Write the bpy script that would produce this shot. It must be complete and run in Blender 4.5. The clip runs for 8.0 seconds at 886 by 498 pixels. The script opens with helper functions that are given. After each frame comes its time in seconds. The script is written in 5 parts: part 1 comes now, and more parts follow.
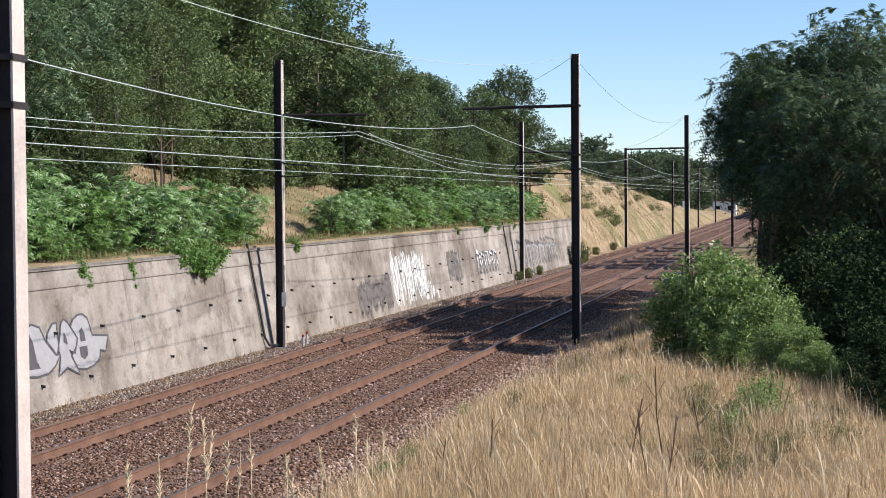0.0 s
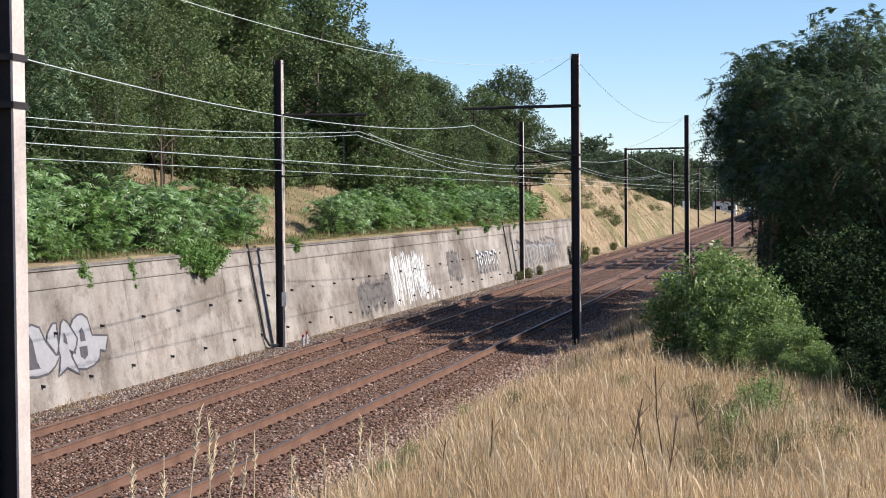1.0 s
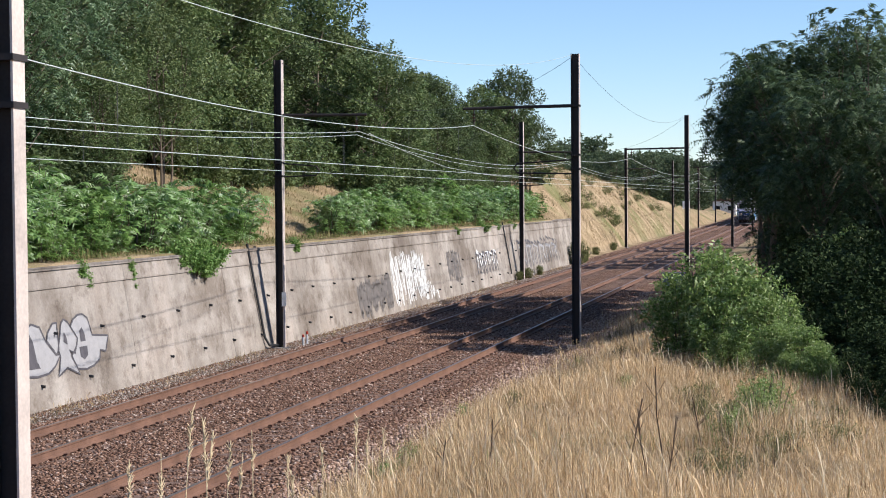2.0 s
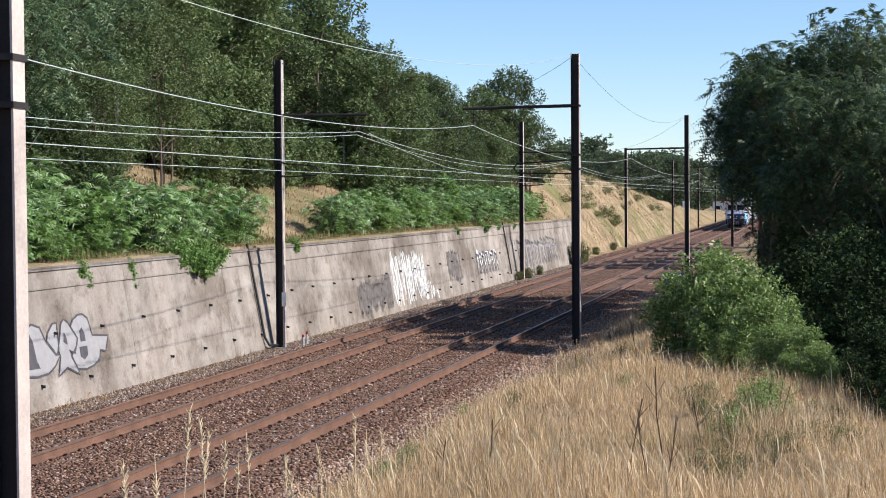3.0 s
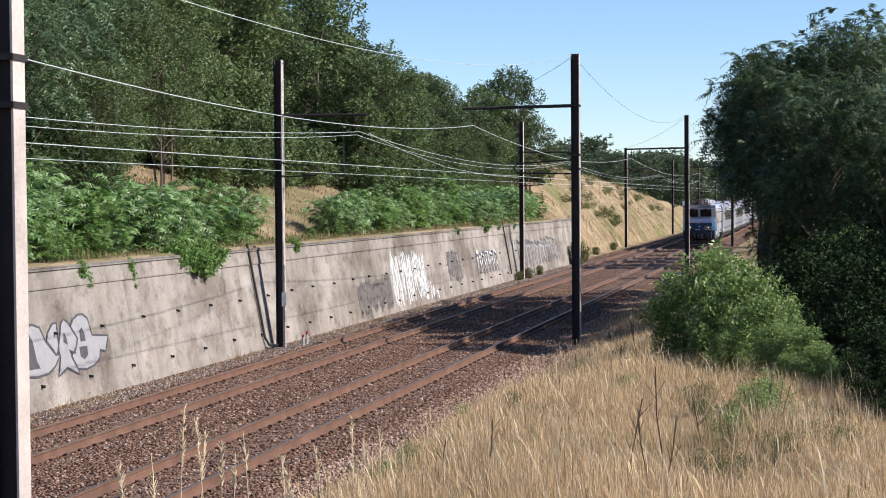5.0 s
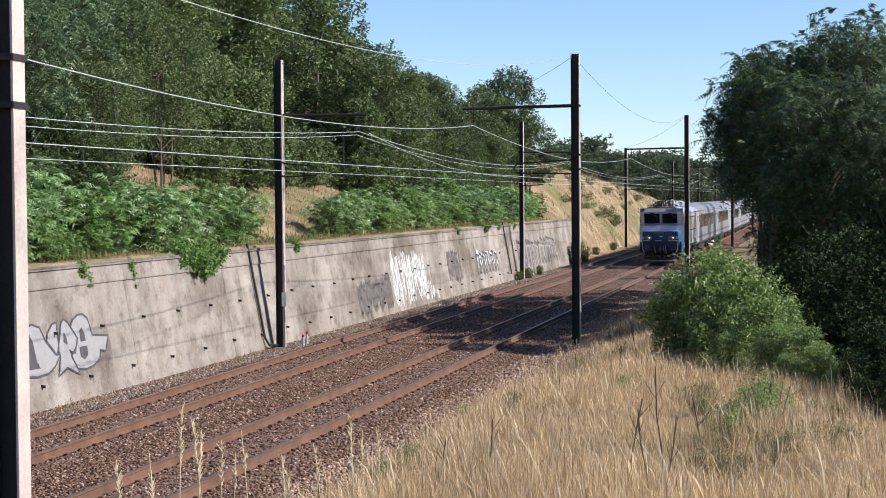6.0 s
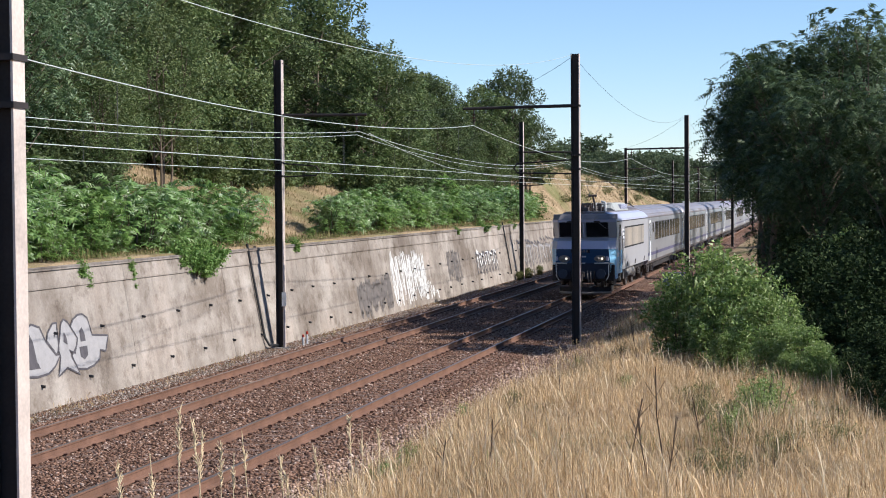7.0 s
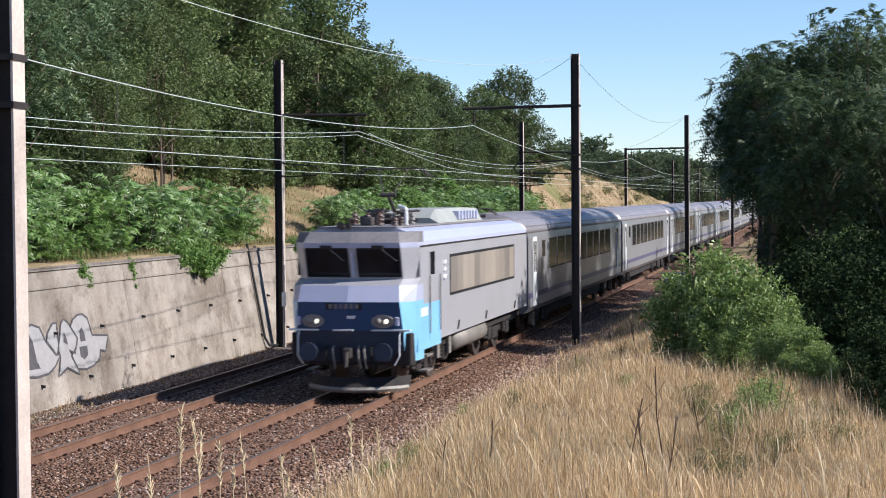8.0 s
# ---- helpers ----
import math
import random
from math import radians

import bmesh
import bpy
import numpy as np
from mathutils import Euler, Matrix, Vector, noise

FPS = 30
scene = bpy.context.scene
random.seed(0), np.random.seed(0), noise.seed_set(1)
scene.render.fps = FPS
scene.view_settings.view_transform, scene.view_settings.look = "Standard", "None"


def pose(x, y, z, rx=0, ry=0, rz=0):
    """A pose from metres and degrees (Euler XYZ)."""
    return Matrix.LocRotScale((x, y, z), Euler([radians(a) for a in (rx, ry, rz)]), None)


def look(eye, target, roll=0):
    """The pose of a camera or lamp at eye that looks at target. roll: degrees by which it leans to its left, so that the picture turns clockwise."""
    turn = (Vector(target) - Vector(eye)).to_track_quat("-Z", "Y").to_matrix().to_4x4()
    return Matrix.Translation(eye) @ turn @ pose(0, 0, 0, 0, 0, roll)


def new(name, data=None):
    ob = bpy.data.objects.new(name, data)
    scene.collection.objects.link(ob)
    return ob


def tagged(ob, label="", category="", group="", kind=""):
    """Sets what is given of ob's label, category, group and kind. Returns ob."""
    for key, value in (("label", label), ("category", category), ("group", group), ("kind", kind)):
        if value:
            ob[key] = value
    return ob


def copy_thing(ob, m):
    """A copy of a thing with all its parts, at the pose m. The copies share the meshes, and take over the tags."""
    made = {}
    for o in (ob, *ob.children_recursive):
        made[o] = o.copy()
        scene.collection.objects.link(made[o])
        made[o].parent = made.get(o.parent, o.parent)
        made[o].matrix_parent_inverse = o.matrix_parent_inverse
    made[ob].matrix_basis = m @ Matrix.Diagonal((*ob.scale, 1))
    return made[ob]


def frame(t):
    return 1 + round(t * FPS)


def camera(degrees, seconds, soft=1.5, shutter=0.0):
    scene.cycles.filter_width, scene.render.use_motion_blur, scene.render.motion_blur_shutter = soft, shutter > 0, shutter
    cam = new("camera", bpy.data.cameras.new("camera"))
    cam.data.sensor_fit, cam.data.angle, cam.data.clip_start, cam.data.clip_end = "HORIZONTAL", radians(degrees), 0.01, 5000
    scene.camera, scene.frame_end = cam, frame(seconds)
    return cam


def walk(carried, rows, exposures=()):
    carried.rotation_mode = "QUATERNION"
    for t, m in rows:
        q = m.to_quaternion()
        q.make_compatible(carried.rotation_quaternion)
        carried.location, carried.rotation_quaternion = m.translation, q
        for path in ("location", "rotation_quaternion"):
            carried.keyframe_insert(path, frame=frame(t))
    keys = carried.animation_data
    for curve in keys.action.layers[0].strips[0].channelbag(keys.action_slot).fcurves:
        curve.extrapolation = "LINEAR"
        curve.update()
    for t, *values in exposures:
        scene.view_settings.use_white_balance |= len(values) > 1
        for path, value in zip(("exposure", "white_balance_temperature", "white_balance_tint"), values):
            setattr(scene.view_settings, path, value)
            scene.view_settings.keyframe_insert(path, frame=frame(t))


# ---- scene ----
# ---------- camera ----------
cam = camera(30.25, 8.0, soft=1.0, shutter=0.15)
EYE = (0.0, 0.0, 4.495)
VIEW = look(EYE, (0.0, 100.0, 4.495 - 100 * math.tan(radians(1.7314))), -0.454)
walk(cam, [(0.0, VIEW), (8.0, VIEW)], exposures=[(0.0, 0.56, 6150, 9), (8.0, 0.56, 6150, 9)])

# ---------- light ----------
# the line of the near track's middle: x over y, and the length along it
LA, LB, LC, LD = -10.65371, 0.2279462, -4.02e-06, -2.53e-08
_ty = np.linspace(-1000, 1200, 22001)
_tx = LA + LB * _ty + LC * _ty ** 2 + LD * _ty ** 3
_tg = LB + 2 * LC * _ty + 3 * LD * _ty ** 2
_ts = np.concatenate([[0], np.cumsum(np.hypot(1, (_tg[1:] + _tg[:-1]) / 2) * np.diff(_ty))])
_ts -= np.interp(0, _ty, _ts)


def on_line(s, off, z=0.0):
    """World place at s metres along the near track, off metres to its right."""
    y = np.interp(s, _ts, _ty)
    g = LB + 2 * LC * y + 3 * LD * y * y
    n = np.sqrt(1 + g * g)
    return np.stack([LA + LB * y + LC * y * y + LD * y ** 3 + off / n, y - off * g / n, np.zeros_like(y) + z], -1)


def heading(s):
    """Degrees by which +y turns onto the track's run at s."""
    return -math.degrees(math.atan(LB + 2 * LC * float(np.interp(s, _ts, _ty))))


def at_line(s, off, z=0.0, turn=0.0):
    x, y, zz = on_line(s, off, z)
    return pose(float(x), float(y), float(zz), 0, 0, heading(s) + turn)


SUN_ELEV = 35.0
_h = radians(heading(40))
_along = Vector((-math.sin(_h), math.cos(_h), 0))
_side = Vector((math.cos(_h), math.sin(_h), 0))
to_sun = (_side * 1.0 + _along * 0.0).normalized() * math.cos(radians(SUN_ELEV)) + Vector((0, 0, math.sin(radians(SUN_ELEV))))
world = bpy.data.worlds.new("sky")
scene.world = world
world.use_nodes = True
wn = world.node_tree
sky = wn.nodes.new("ShaderNodeTexSky")
sky.sky_type, sky.sun_disc = "NISHITA", False
sky.sun_elevation, sky.sun_rotation = radians(SUN_ELEV), math.atan2(to_sun.x, to_sun.y)
sky.altitude, sky.air_density, sky.dust_density, sky.ozone_density = 900, 1.0, 0.08, 3.2
tone = wn.nodes.new("ShaderNodeMix")
tone.data_type, tone.blend_type = "RGBA", "MULTIPLY"
tone.inputs[0].default_value, tone.inputs[7].default_value = 1.0, (0.97, 0.985, 1.06, 1)
wn.links.new(sky.outputs[0], tone.inputs[6])
wn.links.new(tone.outputs[2], wn.nodes["Background"].inputs[0])
wn.nodes["Background"].inputs[1].default_value = 0.103
sun_data = bpy.data.lights.new("sun", "SUN")
sun_data.energy, sun_data.angle, sun_data.color = 5.0, radians(0.55), (1.0, 0.93, 0.84)
sun = new("sun", sun_data)
sun.matrix_world = look(to_sun * 200, (0, 0, 0))

# ---------- materials ----------


def nodes_of(name, rough=0.8, metal=0.0, spec=0.3):
    m = bpy.data.materials.new(name)
    m.use_nodes = True
    t = m.node_tree
    b = t.nodes["Principled BSDF"]
    b.inputs["Roughness"].default_value = rough
    b.inputs["Metallic"].default_value = metal
    b.inputs["Specular IOR Level"].default_value = spec
    return m, t, b


def noise_node(t, scale, detail=4.0, stretch=None, rough=0.55):
    tc = t.nodes.new("ShaderNodeTexCoord")
    n = t.nodes.new("ShaderNodeTexNoise")
    n.inputs["Scale"].default_value, n.inputs["Detail"].default_value = scale, detail
    n.inputs["Roughness"].default_value = rough
    if stretch:
        mp = t.nodes.new("ShaderNodeMapping")
        mp.inputs["Scale"].default_value = stretch
        t.links.new(tc.outputs["Object"], mp.inputs[0])
        t.links.new(mp.outputs[0], n.inputs[0])
    else:
        t.links.new(tc.outputs["Object"], n.inputs[0])
    return n.outputs[0]


def ramp(t, value, stops):
    r = t.nodes.new("ShaderNodeValToRGB")
    e = r.color_ramp.elements
    while len(e) < len(stops):
        e.new(0.5)
    for k, (at, c) in zip(e, stops):
        k.position, k.color = at, (*c, 1)
    t.links.new(value, r.inputs[0])
    return r.outputs[0]


def blend(t, fac, a, b, kind="MIX"):
    m = t.nodes.new("ShaderNodeMix")
    m.data_type, m.blend_type = "RGBA", kind
    for sock, v in ((m.inputs[0], fac), (m.inputs[6], a), (m.inputs[7], b)):
        if isinstance(v, (int, float)):
            sock.default_value = v
        elif isinstance(v, tuple):
            sock.default_value = (*v, 1)
        else:
            t.links.new(v, sock)
    return m.outputs[2]


def bump(t, b, value, strength=0.4, distance=0.02):
    n = t.nodes.new("ShaderNodeBump")
    n.inputs["Strength"].default_value, n.inputs["Distance"].default_value = strength, distance
    t.links.new(value, n.inputs["Height"])
    t.links.new(n.outputs[0], b.inputs["Normal"])


def simple(name, c, rough=0.6, metal=0.0, var=0.25, scale=3.0, fine=40.0, rel=0.1, spec=0.3):
    """A painted or metal surface with broad stains and fine grain."""
    m, t, b = nodes_of(name, rough, metal, spec)
    lo, hi = tuple(v * (1 - var) for v in c), tuple(min(1, v * (1 + var)) for v in c)
    col = ramp(t, noise_node(t, scale), [(0.3, lo), (0.7, hi)])
    col = blend(t, 0.35, col, ramp(t, noise_node(t, fine), [(0.3, lo), (0.7, hi)]))
    t.links.new(col, b.inputs["Base Color"])
    if rel:
        bump(t, b, noise_node(t, fine), rel, 0.01)
    return m


def island_mat(name, stops, rough=0.7, sheer=0.0, spec=0.2, patch=None):
    """A colour for each leaf, blade or stone of a mesh; sheer: how much light comes through."""
    m, t, b = nodes_of(name, rough, 0.0, spec)
    g = t.nodes.new("ShaderNodeNewGeometry")
    col = ramp(t, g.outputs["Random Per Island"], stops)
    if patch:
        scale, tint, amount = patch
        f = ramp(t, noise_node(t, scale, 3), [(0.42, (0, 0, 0)), (0.62, (amount, amount, amount))])
        col = blend(t, f, col, tint)
    t.links.new(col, b.inputs["Base Color"])
    if sheer:
        tr = t.nodes.new("ShaderNodeBsdfTranslucent")
        mx = t.nodes.new("ShaderNodeMixShader")
        mx.inputs[0].default_value = sheer
        t.links.new(col, tr.inputs[0])
        t.links.new(b.outputs[0], mx.inputs[1])
        t.links.new(tr.outputs[0], mx.inputs[2])
        t.links.new(mx.outputs[0], t.nodes["Material Output"].inputs[0])
    return m


def concrete_mat():
    m, t, b = nodes_of("weathered_concrete", 0.9, 0, 0.15)
    base = ramp(t, noise_node(t, 0.35, 6), [(0.3, (0.255, 0.220, 0.19)), (0.55, (0.36, 0.318, 0.28)), (0.75, (0.455, 0.405, 0.36))])
    streak = ramp(t, noise_node(t, 1.0, 5, (1.3, 1.3, 0.09)), [(0.36, (0.62, 0.58, 0.55)), (0.60, (1, 1, 1))])
    col = blend(t, 0.6, base, streak, "MULTIPLY")
    blot = ramp(t, noise_node(t, 1.7, 8, None, 0.7), [(0.36, (0.5, 0.46, 0.43)), (0.5, (1, 1, 1))])
    big = ramp(t, noise_node(t, 0.22, 7, (1, 1, 1.8), 0.65), [(0.38, (0.62, 0.58, 0.55)), (0.52, (1.0, 1.0, 1.0)), (0.68, (1.12, 1.08, 1.06))])
    col = blend(t, 0.9, col, big, "MULTIPLY")
    col = blend(t, 0.7, col, blot, "MULTIPLY")
    grain = ramp(t, noise_node(t, 14, 8, None, 0.75), [(0.3, (0.6, 0.6, 0.6)), (0.7, (1.15, 1.15, 1.15))])
    col = blend(t, 0.6, col, grain, "MULTIPLY")
    t.links.new(col, b.inputs["Base Color"])
    bump(t, b, noise_node(t, 9, 8, None, 0.7), 0.5, 0.03)
    return m


def ground_mat():
    """Dry soil with thatch of straw and greener patches."""
    m, t, b = nodes_of("dry_grass_soil", 0.95, 0, 0.1)
    base = ramp(t, noise_node(t, 0.45, 6), [(0.32, (0.20, 0.15, 0.09)), (0.5, (0.33, 0.245, 0.155)), (0.7, (0.45, 0.345, 0.225))])
    fine = ramp(t, noise_node(t, 9, 8, None, 0.75), [(0.3, (0.45, 0.42, 0.38)), (0.65, (1.15, 1.12, 1.05))])
    col = blend(t, 0.8, base, fine, "MULTIPLY")
    green = ramp(t, noise_node(t, 0.17, 5), [(0.5, (0, 0, 0)), (0.66, (0.6, 0.6, 0.6))])
    col = blend(t, green, col, (0.10, 0.13, 0.035))
    t.links.new(col, b.inputs["Base Color"])
    bump(t, b, noise_node(t, 12, 8, None, 0.75), 0.9, 0.08)
    return m


def ballast_mat():
    m, t, b = nodes_of("ballast_bed", 0.95, 0, 0.1)
    v = t.nodes.new("ShaderNodeTexVoronoi")
    v.inputs["Scale"].default_value = 17
    tc = t.nodes.new("ShaderNodeTexCoord")
    t.links.new(tc.outputs["Object"], v.inputs[0])
    sep = t.nodes.new("ShaderNodeSeparateColor")
    t.links.new(v.outputs["Color"], sep.inputs[0])
    col = ramp(t, sep.outputs[0], [(0.0, (0.05, 0.03, 0.021)), (0.45, (0.155, 0.092, 0.064)), (0.85, (0.26, 0.165, 0.12)), (1.0, (0.38, 0.29, 0.235))])
    dirt = ramp(t, noise_node(t, 0.9, 5), [(0.35, (0.7, 0.62, 0.58)), (0.65, (1.15, 1.08, 1.05))])
    col = blend(t, 0.8, col, dirt, "MULTIPLY")
    t.links.new(col, b.inputs["Base Color"])
    bump(t, b, v.outputs["Distance"], 1.0, 0.06)
    return m


M_CONCRETE = concrete_mat()
M_GROUND = ground_mat()
M_BALLAST = ballast_mat()
M_STONE = island_mat("ballast_stone", [(0.0, (0.045, 0.026, 0.018)), (0.45, (0.165, 0.090, 0.060)), (0.88, (0.275, 0.165, 0.118)), (1.0, (0.46, 0.36, 0.30))], 0.9)
M_GREYSTONE = island_mat("grey_stone", [(0.0, (0.11, 0.085, 0.07)), (0.6, (0.24, 0.195, 0.165)), (1.0, (0.44, 0.385, 0.34))], 0.9)
M_RAIL = simple("rusty_rail_web", (0.17, 0.093, 0.064), 0.8, 0.2, 0.35, 2, 30)
M_RAILTOP = simple("worn_rail_head", (0.30, 0.235, 0.205), 0.38, 0.75, 0.15, 1, 20, 0.0)
M_SLEEPER = simple("oiled_sleeper_wood", (0.15, 0.095, 0.072), 0.9, 0, 0.4, 4, 40, 0.4)
M_CHAIR = simple("rusty_chair_iron", (0.12, 0.065, 0.045), 0.8, 0.3, 0.3, 5, 40)
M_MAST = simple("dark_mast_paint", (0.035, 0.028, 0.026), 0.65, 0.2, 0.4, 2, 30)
# pale colour for the mast flange that faces the sun, sunlight painted in
M_MAST_SUNSIDE = simple("sunlit_side_mast_steel", (0.55, 0.455, 0.40), 0.6, 0.2, 0.3, 1.5, 25)
M_WIRE = simple("copper_wire", (0.52, 0.56, 0.51), 0.45, 0.2, 0.1, 2, 10, 0)
M_DARKWIRE = simple("dropper_wire", (0.10, 0.10, 0.10), 0.5, 0.5, 0.1, 2, 10, 0)
M_INSUL = simple("brown_insulator", (0.10, 0.06, 0.05), 0.25, 0, 0.2, 5, 20, 0, 0.5)
M_BARK = simple("grey_bark", (0.13, 0.10, 0.075), 0.9, 0, 0.4, 3, 25, 0.6)
M_WHITE = simple("white_paint", (0.75, 0.75, 0.73), 0.6, 0, 0.08, 6, 30, 0.05)
M_BLACK = simple("black_paint", (0.02, 0.02, 0.022), 0.6, 0, 0.2, 6, 30, 0.05)


# ---------- mesh helpers ----------
def part(name, bm, mat, parent=None, label="", smooth=False):
    me = bpy.data.meshes.new(name)
    bm.to_mesh(me)
    bm.free()
    me.materials.append(mat)
    if smooth:
        me.polygons.foreach_set("use_smooth", [True] * len(me.polygons))
    ob = new(name, me)
    ob.parent = parent
    return tagged(ob, label)


def raw_mesh(name, verts, faces, mat, smooth=False):
    """A mesh object from numpy arrays of corners and of faces with one number of sides."""
    me = bpy.data.meshes.new(name)
    verts, faces = np.asarray(verts, np.float32), np.asarray(faces, np.int32)
    k = faces.shape[1]
    me.vertices.add(len(verts))
    me.vertices.foreach_set("co", verts.ravel())
    me.loops.add(faces.size)
    me.loops.foreach_set("vertex_index", faces.ravel())
    me.polygons.add(len(faces))
    me.polygons.foreach_set("loop_start", np.arange(len(faces), dtype=np.int32) * k)
    me.update(calc_edges=True)
    me.validate()
    me.materials.append(mat)
    if smooth:
        me.polygons.foreach_set("use_smooth", [True] * len(me.polygons))
    return me


def box(bm, x0, x1, y0, y1, z0, z1, bevel=0.0):
    r = bmesh.ops.create_cube(bm, size=1.0)
    bmesh.ops.scale(bm, vec=(x1 - x0, y1 - y0, z1 - z0), verts=r["verts"])
    bmesh.ops.translate(bm, vec=((x0 + x1) / 2, (y0 + y1) / 2, (z0 + z1) / 2), verts=r["verts"])
    if bevel:
        es = list({e for v in r["verts"] for e in v.link_edges})
        bmesh.ops.bevel(bm, geom=es, offset=bevel, segments=2, affect="EDGES", profile=0.5)
    return r["verts"]


def tube(bm, a, b, r0, r1=None, sides=8):
    a, b = Vector(a), Vector(b)
    r1 = r0 if r1 is None else r1
    d = b - a
    m = Matrix.Translation((a + b) / 2) @ d.to_track_quat("Z", "Y").to_matrix().to_4x4()
    bmesh.ops.create_cone(bm, cap_ends=True, segments=sides, radius1=r0, radius2=r1, depth=d.length, matrix=m)


def ring_loft(bm, rings, cap=True, closed=True):
    vs = [[bm.verts.new(p) for p in ring] for ring in rings]
    n = len(vs[0])
    for a, b in zip(vs, vs[1:]):
        for i in range(n if closed else n - 1):
            j = (i + 1) % n
            bm.faces.new((a[i], a[j], b[j], b[i]))
    if cap and closed:
        bm.faces.new(vs[0][::-1])
        bm.faces.new(vs[-1])
    bmesh.ops.recalc_face_normals(bm, faces=bm.faces[:])
    return vs


def sweep(bm, profile, s0, s1, step, closed=True):
    """A profile of (off, z) drawn along the track."""
    n = max(2, int(round((s1 - s0) / step)) + 1)
    ring_loft(bm, [[tuple(on_line(s, o, z)) for o, z in profile] for s in np.linspace(s0, s1, n)], closed, closed)


def empty(name, m=None):
    ob = new(name)
    ob.empty_display_size = 0.2
    if m is not None:
        ob.matrix_world = m
    return ob


# ---------- ground ----------
WALL_END = 129.0


def lerp(x, xs, ys):
    return np.interp(x, xs, ys)


def sstep(x, a, b):
    t = np.clip((x - a) / (b - a), 0, 1)
    return t * t * (3 - 2 * t)


def ground_z(s, off):
    """Height of the ground over the rails' top."""
    s, off = np.asarray(s, float), np.asarray(off, float)
    # bed, its shoulder and the ditch at the wall's foot
    bed = lerp(off, [-7.4, -6.9, -6.2, -5.7, 1.55, 2.1, 2.6], [-0.30, -0.38, -0.36, -0.19, -0.19, -0.28, -0.25])
    # hill behind the wall
    crest = lerp(s, [0, 30, 60, 110, 150, 200, 270, 330, 400], [7.2, 7.0, 6.6, 7.0, 8.0, 6.4, 3.6, 2.0, 1.2])
    width = lerp(s, [0, 110, 150, 270, 400], [9.0, 9.0, 6.4, 4.0, 4.0])
    foot = lerp(s, [WALL_END - 12, WALL_END + 8], [3.0, -0.2])
    fo = lerp(s, [WALL_END - 8, WALL_END + 8], [-10.4, -8.0])
    rise = foot + (crest - foot) * np.clip((fo - off) / width, 0, 1) ** 0.85 + 1.6 * sstep(-off, 20, 46)
    k = sstep(-off, lerp(s, [WALL_END - 6, WALL_END + 4], [7.5, 7.2]), lerp(s, [WALL_END - 6, WALL_END + 4], [7.75, 8.4]))
    z = bed * (1 - k) + rise * k
    # bank on the other side
    top = lerp(s, [-40, -4, 8, 16, 30, 45, 60, 80, 120, 300], [2.9, 2.85, 2.25, 1.7, 1.05, 0.75, 0.55, 0.35, 0.1, 0.0])
    fall = sstep(off, 9.5, 20) * lerp(s, [0, 12, 30, 120], [0, 0.3, 2.0, 2.0])
    right = -0.25 + (top + 0.25) * sstep(off, 2.0, 7.0) - fall
    kr = sstep(off, 1.9, 2.6)
    z = np.where(off > 1.9, bed * (1 - kr) + right * kr, z)
    wob = np.sin(s * 0.9 + off * 1.3) * np.cos(off * 0.8 - s * 0.37) * 0.09 + np.sin(s * 0.23 + 1) * np.sin(off * 0.31) * 0.15
    wob = wob * (sstep(off, 2.4, 5) + sstep(-off, 10, 13) * (1 - sstep(s, 105, 138)))
    return z + wob + 0.16 * np.sin(s * 0.17) * np.sin(off * 0.9 + s * 0.05) * sstep(-off, 8.6, 10.5) * sstep(s, 120, 140)


def build_ground():
    sv = np.concatenate([np.array([-900, -450, -220, -120]), np.arange(-60, 0, 4), np.arange(0, 140, 0.7), np.arange(140, 320, 3), np.arange(320, 640, 20), np.array([700, 850, 1100])])
    ov = np.concatenate([np.array([-900, -500, -250, -140, -90]), np.arange(-60, -20, 2), np.arange(-20, -8.4, 0.5),
                         np.array([-8.3, -8.0, -7.75, -7.6, -7.5, -7.3, -7.1, -6.9, -6.6, -6.4, -6.2, -5.95, -5.7]),
                         np.arange(-5.4, 1.5, 0.6), np.arange(1.5, 13, 0.3), np.arange(13, 30, 1.5), np.array([32, 40, 60, 100, 200, 400, 900])])
    S, O = np.meshgrid(sv, ov, indexing="ij")
    v = on_line(S, O, 0.0)
    v[..., 2] = ground_z(S, O)
    ns, no = S.shape
    i = np.arange(ns * no).reshape(ns, no)
    f = np.stack([i[:-1, :-1], i[:-1, 1:], i[1:, 1:], i[1:, :-1]], -1).reshape(-1, 4)
    me = raw_mesh("ground", v.reshape(-1, 3), f, M_GROUND, True)
    me.materials.append(M_BALLAST)
    om = (O[:-1, :-1] + O[:-1, 1:]).reshape(-1) / 2
    me.polygons.foreach_set("material_index", ((om > -7.3) & (om < 3.3)).astype(np.int32))
    tagged(new("ground", me), "sloping railway cutting with dry straw grass and brown ballast", "ground", kind="structure")


build_ground()


